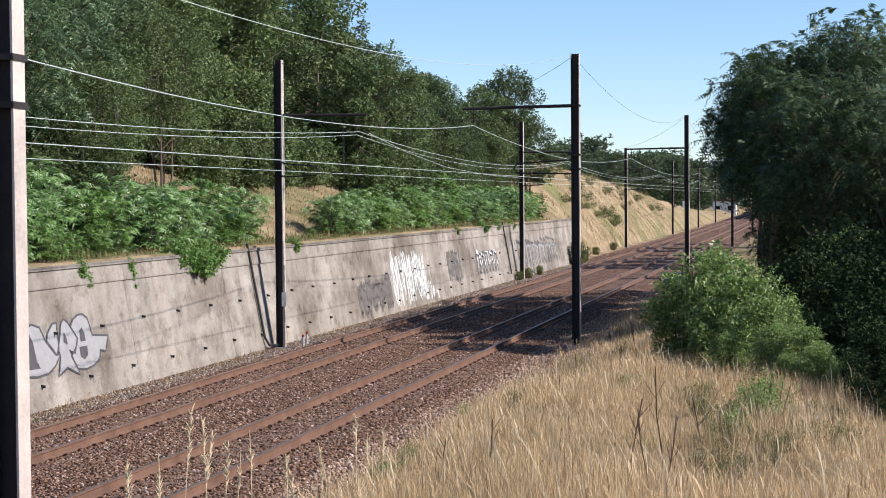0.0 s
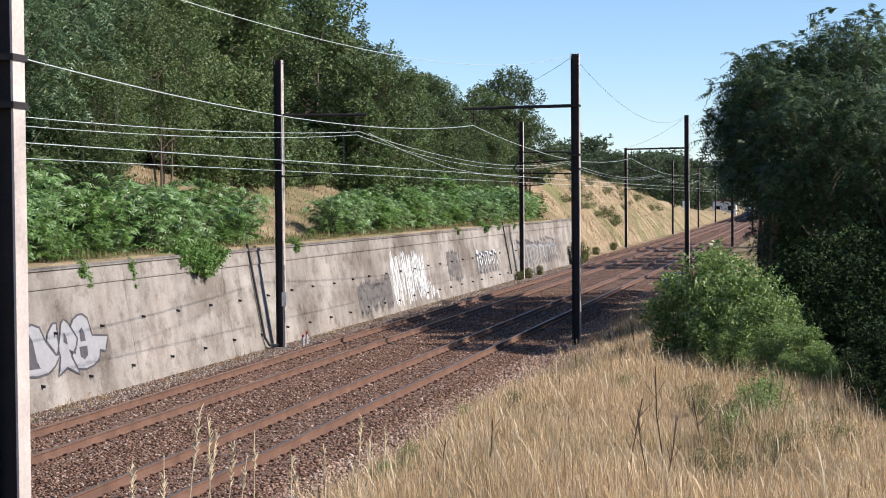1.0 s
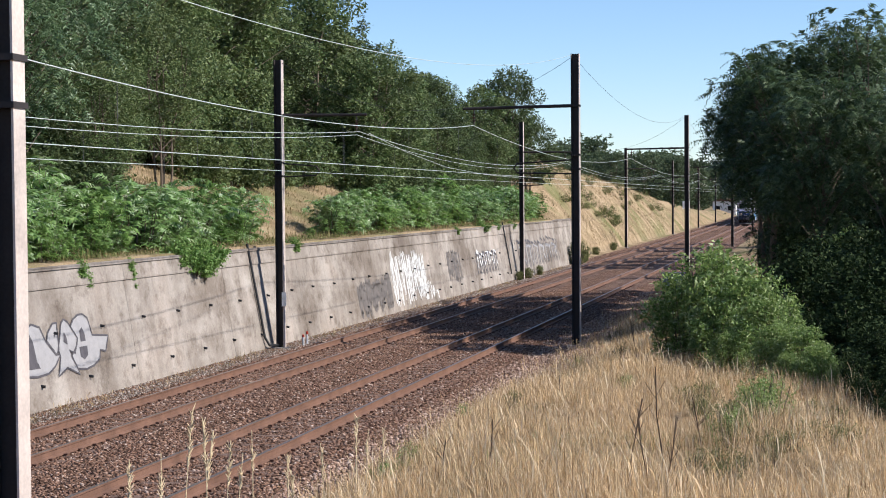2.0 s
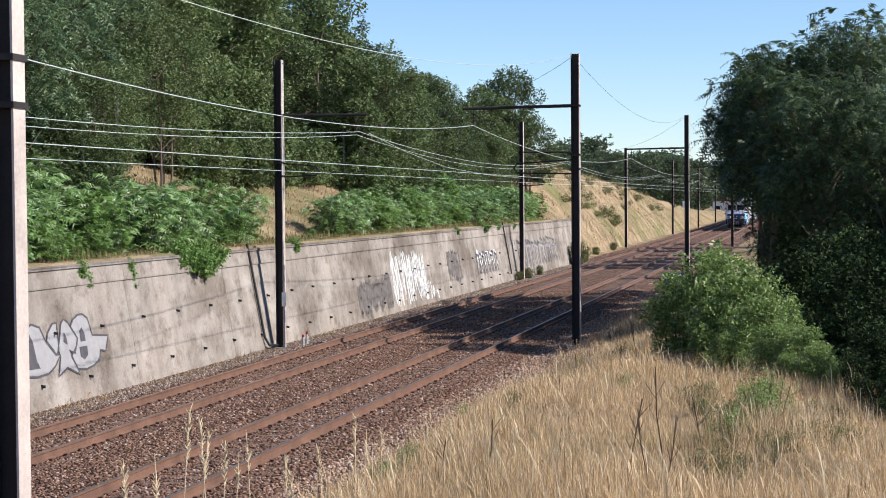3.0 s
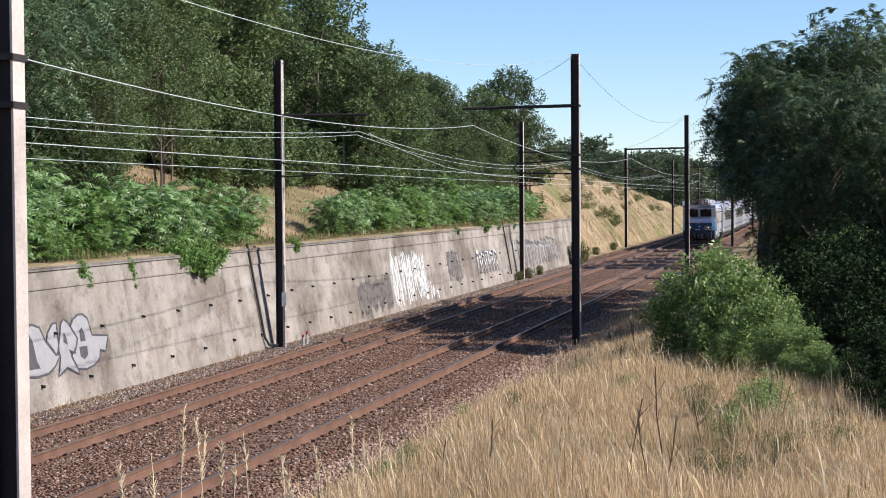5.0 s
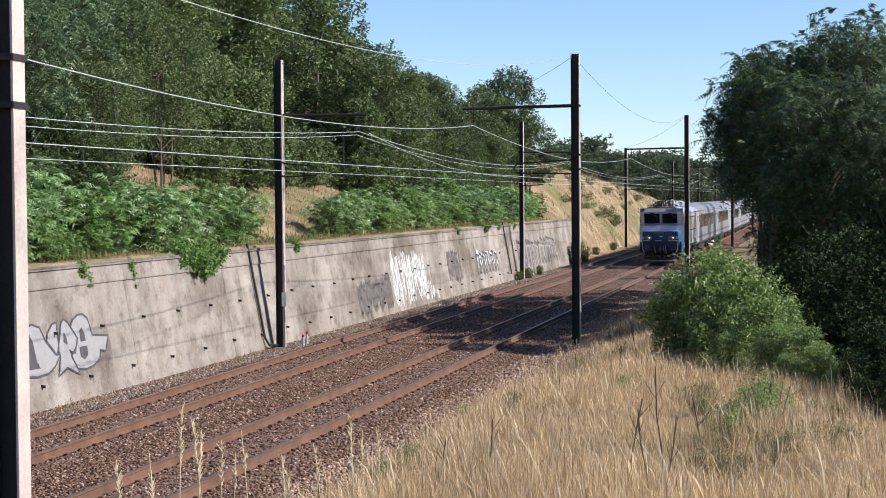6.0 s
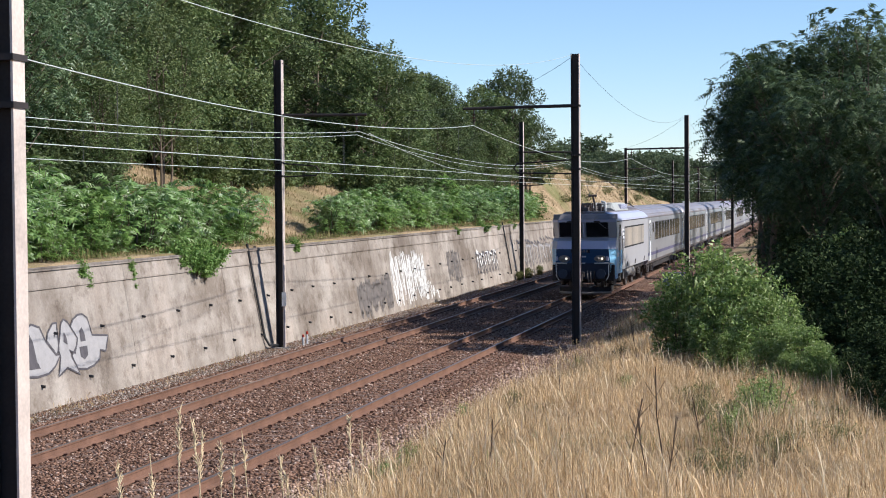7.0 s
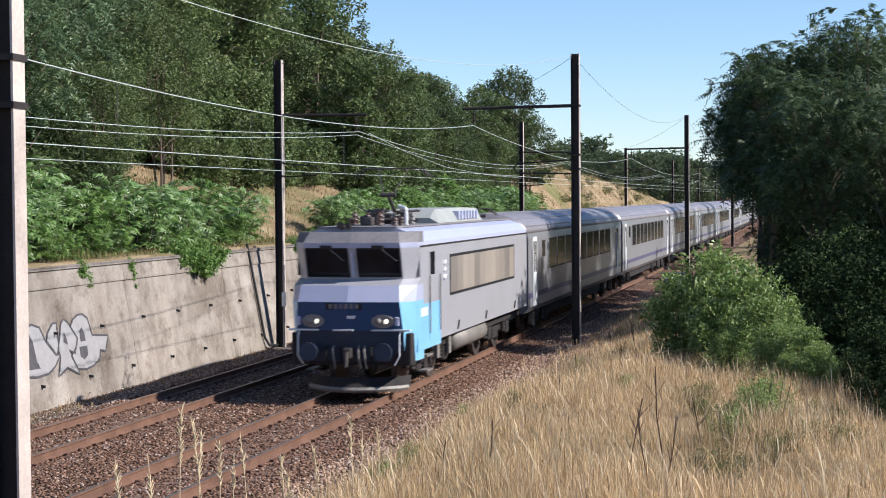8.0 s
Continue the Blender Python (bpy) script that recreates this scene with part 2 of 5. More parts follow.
def scatter_stones(name, n, s0, s1, o0, o1, size, mat, label, lift=0.0, skew=1.0, seed=3):
    rng = np.random.default_rng(seed)
    s = s0 + (s1 - s0) * rng.random(n) ** skew
    o = o0 + (o1 - o0) * rng.random(n)
    c = on_line(s, o, 0.0)
    c[:, 2] = ground_z(s, o) + lift
    base = np.array([(1, 0, 0), (-0.4, 0.9, 0.1), (-0.6, -0.8, 0), (0.1, 0.1, 0.8), (0.3, -0.5, 0.7), (0, 0, -0.6)])
    tri = np.array([(0, 1, 3), (1, 2, 3), (2, 4, 3), (4, 0, 3), (2, 0, 4), (0, 5, 1), (1, 5, 2), (2, 5, 0)])
    r = size * (0.6 + 0.9 * rng.random((n, 1, 1)))
    a = rng.random(n) * 6.283
    rot = np.zeros((n, 3, 3))
    rot[:, 0, 0], rot[:, 0, 1], rot[:, 1, 0], rot[:, 1, 1], rot[:, 2, 2] = np.cos(a), -np.sin(a), np.sin(a), np.cos(a), 0.8
    v = (base[None] + rng.normal(0, 0.18, (n, 6, 3))) * r
    v = np.einsum("nij,nkj->nki", rot, v) + c[:, None]
    f = (tri[None] + 6 * np.arange(n)[:, None, None]).reshape(-1, 3)
    tagged(new(name, raw_mesh(name, v.reshape(-1, 3), f, mat)), label, "ballast", kind="stuff")


scatter_stones("ballast_stones", 60000, 20, 85, -5.9, 2.3, 0.034, M_STONE, "loose rusty-brown ballast stones between the rails", 0.0, 1.6)
scatter_stones("rubble_stones", 13000, 28, 125, -7.15, -5.6, 0.032, M_GREYSTONE, "dusty grey-brown rubble along the foot of the wall", 0.0, 1.4, 5)
scatter_stones("shoulder_stones", 15000, 22, 85, 1.9, 4.4, 0.036, island_mat("pale_ballast_stone", [(0.0, (0.15, 0.095, 0.072)), (0.6, (0.34, 0.22, 0.165)), (1.0, (0.54, 0.41, 0.34))], 0.9), "pale pinkish stones on the edge of the bank", 0.012, 1.5, 6)


# ---------- tracks ----------
RAIL = [(-0.07, -0.17), (0.07, -0.17), (0.07, -0.155), (0.012, -0.13), (0.012, -0.045), (0.036, -0.03), (0.036, -0.004),
        (-0.036, -0.004), (-0.036, -0.03), (-0.012, -0.045), (-0.012, -0.13), (-0.07, -0.155)]
RAIL_TOP = [(-0.03, -0.006), (0.03, -0.006), (0.03, 0.0), (-0.03, 0.0)]
FAR = -4.0


def build_track(mid, label):
    tr = tagged(empty("railway_track"), label, "railway track", "tracks of the line", "structure")
    for side in (-0.7535, 0.7535):
        bm = bmesh.new()
        sweep(bm, [(mid + side + o, z) for o, z in RAIL], -20, 420, 2.0)
        rail = part("rail", bm, M_RAIL, tr, "rust-brown steel rail")
        bm = bmesh.new()
        sweep(bm, [(mid + side + o, z) for o, z in RAIL_TOP], -20, 420, 2.0)
        part("running_surface", bm, M_RAILTOP, rail, "worn bright rail head")
    return tr


TRACKS = [(build_track(0.0, "rusty rails on wooden sleepers, train runs on it"), 0.0),
          (build_track(FAR, "rusty rails on wooden sleepers beside the wall"), FAR)]

# ---------- retaining wall ----------
WALL_S0, WALL_LEAN0, WALL_LEAN1, WALL_TOP = 6.0, -7.12, -7.68, 2.86


def wall_off(z):
    return WALL_LEAN0 + (WALL_LEAN1 - WALL_LEAN0) * (z + 0.4) / (WALL_TOP + 0.4)


def build_wall():
    wall = tagged(empty("wall_retaining"), "weathered grey concrete retaining wall with graffiti and streaks", "wall", kind="structure")
    step = 7.4
    s = WALL_S0
    while s < WALL_END - 0.5:
        e = min(s + step - 0.012, WALL_END)
        bm = bmesh.new()
        sweep(bm, [(wall_off(-0.7), -0.7), (wall_off(2.42), 2.42), (wall_off(2.42) - 0.35, 2.42), (-7.75, -0.7)][::1], s, e, 1.85)
        part("panel", bm, M_CONCRETE, wall)
        bm = bmesh.new()
        sweep(bm, [(wall_off(2.42) + 0.035, 2.423), (wall_off(2.42) + 0.035, 2.47), (wall_off(WALL_TOP) + 0.03, WALL_TOP), (-8.1, WALL_TOP), (-8.1, 2.423)], s, e, 1.85)
        part("upper_course", bm, M_CONCRETE, wall)
        bm = bmesh.new()
        sweep(bm, [(wall_off(WALL_TOP) + 0.08, WALL_TOP + 0.003), (wall_off(WALL_TOP) + 0.08, WALL_TOP + 0.085), (-8.12, WALL_TOP + 0.10), (-8.12, WALL_TOP + 0.003)], s, e, 1.85)
        part("coping_stone", bm, M_CONCRETE, wall, "dark weathered coping")
        s += step
    # backing behind the joints
    bm = bmesh.new()
    sweep(bm, [(-7.62, -0.7), (-7.75, 2.4), (-8.0, 2.4), (-7.9, -0.7)], WALL_S0, WALL_END - 0.1, 3.0)
    part("backing", bm, M_CONCRETE, wall)
    # weep holes
    bm0 = bmesh.new()
    tube(bm0, (-0.03, 0, 0), (0.10, 0, -0.02), 0.035, 0.035, 8)
    first = part("drain_pipe", bm0, M_BLACK, wall, "short dark weep pipe")
    rng = random.Random(4)
    k = 0
    for z, s in [(1.38, 36.0 + 2.58 * i) for i in range(27)] + [(0.19, 37.5 + 2.58 * i) for i in range(25)]:
        zz = z + rng.uniform(-0.03, 0.03)
        ob = first if k == 0 else first.copy()
        if k:
            scene.collection.objects.link(ob)
        ob.matrix_world = at_line(s + rng.uniform(-0.1, 0.1), wall_off(zz), zz)
        k += 1


build_wall()


def off_line(x, y):
    """The place along and beside the near track of a place in the world."""
    yy = float(y)
    for _ in range(5):
        g = LB + 2 * LC * yy + 3 * LD * yy * yy
        yy += ((x - (LA + LB * yy + LC * yy * yy + LD * yy ** 3)) * g + (y - yy)) / (1 + g * g)
    g = LB + 2 * LC * yy + 3 * LD * yy * yy
    o = ((x - (LA + LB * yy + LC * yy * yy + LD * yy ** 3)) - g * (y - yy)) / math.hypot(1, g)
    return float(np.interp(yy, _ty, _ts)), o


def ground_at(x, y):
    return float(ground_z(*off_line(x, y)))


# ---------- masts and overhead line ----------
MAST_TOP = 9.25


def build_mast(name, s, off, foot, top, reach, arm_z, label, wide=0.24, bracket=False):
    """A steel H mast whose arm goes reach metres across the track (+: to the right)."""
    mast = empty(name, at_line(s, off, foot))
    tagged(mast, label, "mast", "masts of the overhead line")
    h = top - foot
    w = wide / 2
    # the flange towards the sun is coloured pale to look sunlit
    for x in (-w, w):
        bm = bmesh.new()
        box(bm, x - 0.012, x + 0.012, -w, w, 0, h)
        part("flange", bm, M_MAST_SUNSIDE if x > 0 else M_MAST, mast)
    bm = bmesh.new()
    box(bm, -w + 0.013, w - 0.013, -0.008, 0.008, 0, h - 0.002)
    part("web", bm, M_MAST, mast)
    bm = bmesh.new()
    box(bm, -w - 0.15, w + 0.15, -w - 0.15, w + 0.15, -0.6, 0.06, 0.02)
    part("footing", bm, M_CONCRETE, mast, "concrete footing block")
    for z in (arm_z - foot, arm_z - 1.55 - foot, arm_z - 2.0 - foot):
        bm = bmesh.new()
        box(bm, -w - 0.03, w + 0.03, -w - 0.03, w + 0.03, z - 0.03, z + 0.03)
        part("clamp", bm, M_MAST, mast)
    d = 1 if reach > 0 else -1
    bm = bmesh.new()
    tube(bm, (d * w, 0, arm_z - foot), (reach, 0, arm_z - foot - 0.03), 0.055, 0.045, 8)
    part("arm", bm, M_MAST, mast)
    bm = bmesh.new()
    xs = reach - d * 0.35
    tube(bm, (xs, 0, arm_z - foot - 0.02), (xs, 0, arm_z - foot - 0.55), 0.02, 0.02, 6)
    for k in range(3):
        tube(bm, (xs, 0, arm_z - foot - 0.2 - k * 0.1), (xs, 0, arm_z - foot - 0.25 - k * 0.1), 0.06, 0.04, 10)
    part("insulator", bm, M_INSUL, mast)
    # bracket that steadies the contact wire
    zb = 5.62 - foot
    e = d * (abs(reach) - 1.75)
    bm = bmesh.new()
    tube(bm, (d * w, 0, zb + 0.10), (e, 0, zb), 0.024, 0.024, 6)
    tube(bm, (d * w, 0, zb - 0.34), (e, 0, zb - 0.30), 0.024, 0.024, 6)
    tube(bm, (e, 0, zb + 0.01), (e + d * 0.12, 0, zb - 0.15), 0.024, 0.024, 6)
    tube(bm, (e + d * 0.12, 0, zb - 0.15), (e, 0, zb - 0.31), 0.024, 0.024, 6)
    part("bracket", bm, M_MAST, mast)
    return mast


NEAR_MASTS = [(16.66, 2.89), (53.8, 3.0), (99.9, 3.0), (160.5, 2.8), (214.0, 2.9), (262, 2.9)]
FAR_MASTS = [(5.0, -6.85), (53.9, -6.85), (99.7, -6.85), (160.3, -7.3), (216.9, -7.4), (265.6, -7.2), (318.0, -7.2)]
for i, (s, o) in enumerate(NEAR_MASTS):
    build_mast("overhead_mast", s, o, float(ground_z(s, o)) - 0.05, 9.05 if i < 2 else 9.35, -3.62, 7.42, "dark steel overhead-line mast standing in dry trackside grass", 0.24)
for i, (s, o) in enumerate(FAR_MASTS):
    build_mast("overhead_mast", s, o, float(ground_z(s, o)) - 0.02, 9.12 if i < 3 else 9.3, 3.0, 7.3, "rust-streaked steel overhead-line mast at the foot of the wall", 0.24)


def wire(name, points, r, mat, label, group="wires of the overhead line"):
    cu = bpy.data.curves.new(name, "CURVE")
    cu.dimensions, cu.bevel_depth, cu.bevel_resolution = "3D", r, 1
    sp = cu.splines.new("POLY")
    sp.points.add(len(points) - 1)
    for p, q in zip(sp.points, points):
        p.co = (*q, 1)
    cu.materials.append(mat)
    return tagged(new(name, cu), label, "wire", group)


def catenary(masts, off, z_sup, sag, r, name, label, extra=0.0):
    pts = []
    ss = [masts[0][0] - 50 if masts[0][0] > 10 else masts[0][0]] + [m[0] for m in masts if m[0] > masts[0][0] or masts[0][0] > 10]
    for a, b in zip(ss, ss[1:]):
        for k in range(16):
            u = k / 16
            pts.append(tuple(float(v) for v in on_line(a + (b - a) * u, off + extra * math.sin(a + u), z_sup - 4 * sag * u * (1 - u))))
    wire(name, pts, r, M_WIRE, label)
    return ss


def sag_z(ss, s, z_sup, sag):
    for a, b in zip(ss, ss[1:]):
        if a <= s <= b:
            u = (s - a) / (b - a)
            return z_sup - 4 * sag * u * (1 - u)
    return None


def build_line(masts, off, z_sup):
    ss = catenary(masts, off, z_sup, 0.62, 0.0095, "messenger_wire", "grey stranded messenger wire above the track")
    if off < -2:
        catenary(masts, off - 0.1, z_sup - 0.1, 0.68, 0.008, "messenger_wire", "thin second messenger wire above the track")
    pts = [tuple(float(v) for v in on_line(s, off - 0.05, 5.33)) for s in np.arange(max(ss[0], -30), ss[-1], 12.0)]
    wire("contact_wire", pts, 0.008, M_WIRE, "bright copper contact wire above the track")
    s = ss[0] + 3
    while s < min(ss[-1], 150):
        z = sag_z(ss, s, z_sup, 0.62)
        if s > 14 and z and z > 5.6:
            wire("dropper", [tuple(float(v) for v in on_line(s, off, z)), tuple(float(v) for v in on_line(s, off, 5.34))], 0.004, M_DARKWIRE, "thin dropper between messenger and contact wire", "droppers")
        s += 6.3


build_line(NEAR_MASTS, -0.3, 6.85)
build_line(FAR_MASTS, -4.1, 6.72)
# earth wire from mast top to mast top
ptsw = [tuple(float(v) for v in on_line(s, 2.9, 6.93 + 0.00199 * (s - 21.4) ** 2)) for s in np.linspace(-11, 53.8, 30)]
wire("earth_wire", ptsw, 0.006, M_WIRE, "slack earth wire between the mast tops")
ptsw = [ptsw[-1]]
for a, z0, z1, c_ in ((53.8, 9.02, 9.3, 99.9), (99.9, 9.3, 9.3, 160.5)):
    for k in range(1, 15):
        u = k / 14
        ptsw.append(tuple(float(v) for v in on_line(a + (c_ - a) * u, 2.9, z0 + (z1 - z0) * u - 4 * 1.1 * u * (1 - u))))
wire("earth_wire", ptsw, 0.0055, M_DARKWIRE, "thin dark slack earth wire between the mast tops")
# slack wires across the line between facing masts
for (sa, oa), (sb, ob_), za, zb, sag in ((NEAR_MASTS[1], FAR_MASTS[1], 9.02, 9.1, 1.7), (NEAR_MASTS[2], FAR_MASTS[2], 9.3, 9.1, 1.9), (NEAR_MASTS[3], FAR_MASTS[3], 9.3, 9.25, 1.8)):
    wire("cross_wire", [tuple(float(v) for v in on_line(sa + (sb - sa) * u, oa + (ob_ - oa) * u, za + (zb - za) * u - 4 * sag * u * (1 - u))) for u in np.linspace(0, 1, 17)], 0.006, M_DARKWIRE, "thin slack wire crossing between facing masts")
# slanting anchor wires over the far track
wire("anchor_wire", [tuple(float(v) for v in on_line(s, o, z)) for s, o, z in ((55, -4.1, 6.72), (62, -4.6, 6.3), (72, -5.3, 5.9), (84, -6.0, 5.75), (99.7, -6.7, 5.72))], 0.009, M_WIRE, "slack anchor wire running to a mast")

# ---------- plants ----------
M_LEAF_DARK = island_mat("oak_leaf", [(0.0, (0.040, 0.062, 0.022)), (0.5, (0.075, 0.106, 0.038)), (1.0, (0.13, 0.165, 0.065))], 0.55, 0.32, 0.3, (0.45, (0.045, 0.058, 0.024), 0.6))
M_LEAF_MID = island_mat("ash_leaf", [(0.0, (0.061, 0.098, 0.032)), (0.5, (0.114, 0.168, 0.056)), (1.0, (0.202, 0.245, 0.095))], 0.55, 0.32, 0.3, (0.55, (0.12, 0.135, 0.055), 0.6))
M_LEAF_PALE = island_mat("locust_leaf", [(0.0, (0.055, 0.098, 0.042)), (0.5, (0.11, 0.175, 0.078)), (0.85, (0.19, 0.26, 0.13)), (1.0, (0.36, 0.42, 0.28))], 0.45, 0.32, 0.4, (0.5, (0.06, 0.095, 0.035), 0.5))
# distance haze is put into this leaf colour: paler and bluer
M_LEAF_FAR = island_mat("haze_tinted_leaf", [(0.0, (0.055, 0.085, 0.042)), (0.5, (0.095, 0.13, 0.066)), (1.0, (0.16, 0.19, 0.10))], 0.6, 0.3, 0.2, (0.1, (0.06, 0.085, 0.045), 0.6))
M_LEAF_BRIGHT = island_mat("sapling_leaf", [(0.0, (0.10, 0.19, 0.05)), (0.5, (0.20, 0.32, 0.10)), (0.8, (0.32, 0.44, 0.20)), (1.0, (0.62, 0.66, 0.50))], 0.4, 0.38, 0.5, (0.35, (0.15, 0.25, 0.06), 0.5))
M_LEAF_FRESH = island_mat("fresh_leaf", [(0.0, (0.08, 0.155, 0.03)), (0.5, (0.15, 0.26, 0.06)), (1.0, (0.28, 0.40, 0.13))], 0.5, 0.35, 0.3, (0.35, (0.09, 0.15, 0.04), 0.5))
M_LEAF_BUSH = island_mat("bush_leaf", [(0.0, (0.085, 0.14, 0.033)), (0.5, (0.18, 0.27, 0.07)), (0.85, (0.32, 0.41, 0.13)), (1.0, (0.54, 0.60, 0.34))], 0.5, 0.35, 0.3, (0.7, (0.23, 0.29, 0.09), 0.5))
# locust leaf again, darker: the trees' shade is put into its colour
M_LEAF_SHADE = island_mat("shade_darkened_locust_leaf", [(0.0, (0.030, 0.055, 0.020)), (0.5, (0.060, 0.095, 0.036)), (0.9, (0.105, 0.150, 0.060)), (1.0, (0.20, 0.25, 0.13))], 0.5, 0.3, 0.35, (0.5, (0.040, 0.060, 0.022), 0.6))
# undergrowth leaf, near black: deep shade under the trees put into the colour
M_LEAF_DEEPSHADE = island_mat("shade_toned_leaf", [(0.0, (0.014, 0.026, 0.009)), (0.6, (0.028, 0.046, 0.015)), (1.0, (0.048, 0.068, 0.025))], 0.7, 0.12, 0.1)
M_LEAF_DULL = island_mat("dull_weed_leaf", [(0.0, (0.08, 0.09, 0.035)), (0.5, (0.14, 0.155, 0.055)), (1.0, (0.24, 0.23, 0.10))], 0.7, 0.3)
M_STRAW = island_mat("dry_straw", [(0.0, (0.20, 0.125, 0.065)), (0.4, (0.56, 0.372, 0.19)), (0.8, (0.78, 0.56, 0.32)), (1.0, (0.88, 0.75, 0.56))], 0.8, 0.25, 0.1, (0.4, (0.44, 0.31, 0.17), 0.35))
M_HILLSTRAW = island_mat("hill_straw", [(0.0, (0.16, 0.11, 0.06)), (0.45, (0.36, 0.255, 0.145)), (0.85, (0.50, 0.37, 0.225)), (1.0, (0.62, 0.50, 0.34))], 0.85, 0.25, 0.1, (0.16, (0.17, 0.155, 0.065), 0.75))
M_GREENGRASS = island_mat("green_grass_blade", [(0.0, (0.10, 0.12, 0.04)), (0.6, (0.21, 0.22, 0.08)), (1.0, (0.36, 0.33, 0.15))], 0.75, 0.3, 0.1)
M_DEADSTEM = simple("dead_weed_stem", (0.09, 0.06, 0.04), 0.9, 0, 0.3, 6, 40, 0)
M_SEED = simple("pale_seed_head", (0.60, 0.47, 0.30), 0.85, 0, 0.2, 20, 90, 0.2)


def leaf_mesh(name, centres, size, mat, seed, flat=0.5, aspect=0.62):
    """One small bent leaf at each centre."""
    rng = np.random.default_rng(seed)
    n = len(centres)
    d = rng.normal(0, 1, (n, 3))
    d[:, 2] = d[:, 2] * flat - 0.25
    d /= np.linalg.norm(d, axis=1, keepdims=True)
    r = rng.normal(0, 1, (n, 3))
    w = np.cross(d, r)
    w /= np.linalg.norm(w, axis=1, keepdims=True) + 1e-9
    L = size * (0.6 + 0.8 * rng.random((n, 1)))
    up = np.cross(w, d) * L * 0.12
    v = np.stack([centres - w * L * aspect * 0.5, centres + d * L + up, centres + w * L * aspect * 0.5], 1)
    f = np.arange(n * 3).reshape(n, 3)
    return raw_mesh(name, v.reshape(-1, 3), f, mat)


def lump_points(rng, lumps, n, per=9):
    """Leaf places on short twigs that stand out of the crown's lumps (x, y, z, r)."""
    lumps = np.array(lumps)
    weight = lumps[:, 3] ** 2
    k = rng.choice(len(lumps), max(1, n // per), p=weight / weight.sum())
    d = rng.normal(0, 1, (len(k), 3))
    d /= np.linalg.norm(d, axis=1, keepdims=True)
    rad = lumps[k, 3:4] * (0.45 + 0.55 * rng.random((len(k), 1)) ** 0.5)
    tw = lumps[k, :3] + d * rad * np.array([1, 1, 0.72])
    dirs = d * np.array([1, 1, 0.6]) + rng.normal(0, 0.55, tw.shape)
    return tw, dirs / np.linalg.norm(dirs, axis=1, keepdims=True)


def lump_leaves(rng, lumps, n, spread):
    tw, dirs = lump_points(rng, lumps, n)
    u = rng.random((len(tw), 9, 1))
    return (tw[:, None] + dirs[:, None] * u * spread + rng.normal(0, spread * 0.3, (len(tw), 9, 3))).reshape(-1, 3)


def frond_mesh(name, origins, dirs, length, leaflet, mat, seed, pairs=6, droop=0.45, width=0.45):
    """Feathered leaves: a drooping midrib with leaflets on both sides."""
    rng = np.random.default_rng(seed)
    n = len(origins)
    L = (length * (0.65 + 0.7 * rng.random(n)))[:, None, None]
    t = np.linspace(0.18, 1.0, pairs)[None, :, None]
    down = np.array([0, 0, -1.0])
    P = origins[:, None] + dirs[:, None] * L * t + down * droop * L * t * t
    T = dirs[:, None] + down * 2 * droop * t
    T = T / np.linalg.norm(T, axis=2, keepdims=True)
    up = np.array([0, 0, 1.0]) + rng.normal(0, 0.35, (n, 1, 3))
    W = np.cross(T, up)
    W /= np.linalg.norm(W, axis=2, keepdims=True) + 1e-9
    l = leaflet * (0.6 + 0.4 * np.sin(np.pi * t * 0.9)) * (0.8 + 0.4 * rng.random((n, pairs, 1)))
    tris = []
    for side in (-1, 1):
        tip = P + side * W * l + T * l * 0.45 + down * l * 0.3 + rng.normal(0, leaflet * 0.12, P.shape)
        tris.append(np.stack([P - T * l * width * 0.5, P + T * l * width * 0.5, tip], 2))
    v = np.concatenate(tris, 1).reshape(-1, 3)
    return raw_mesh(name, v, np.arange(len(v)).reshape(-1, 3), mat)


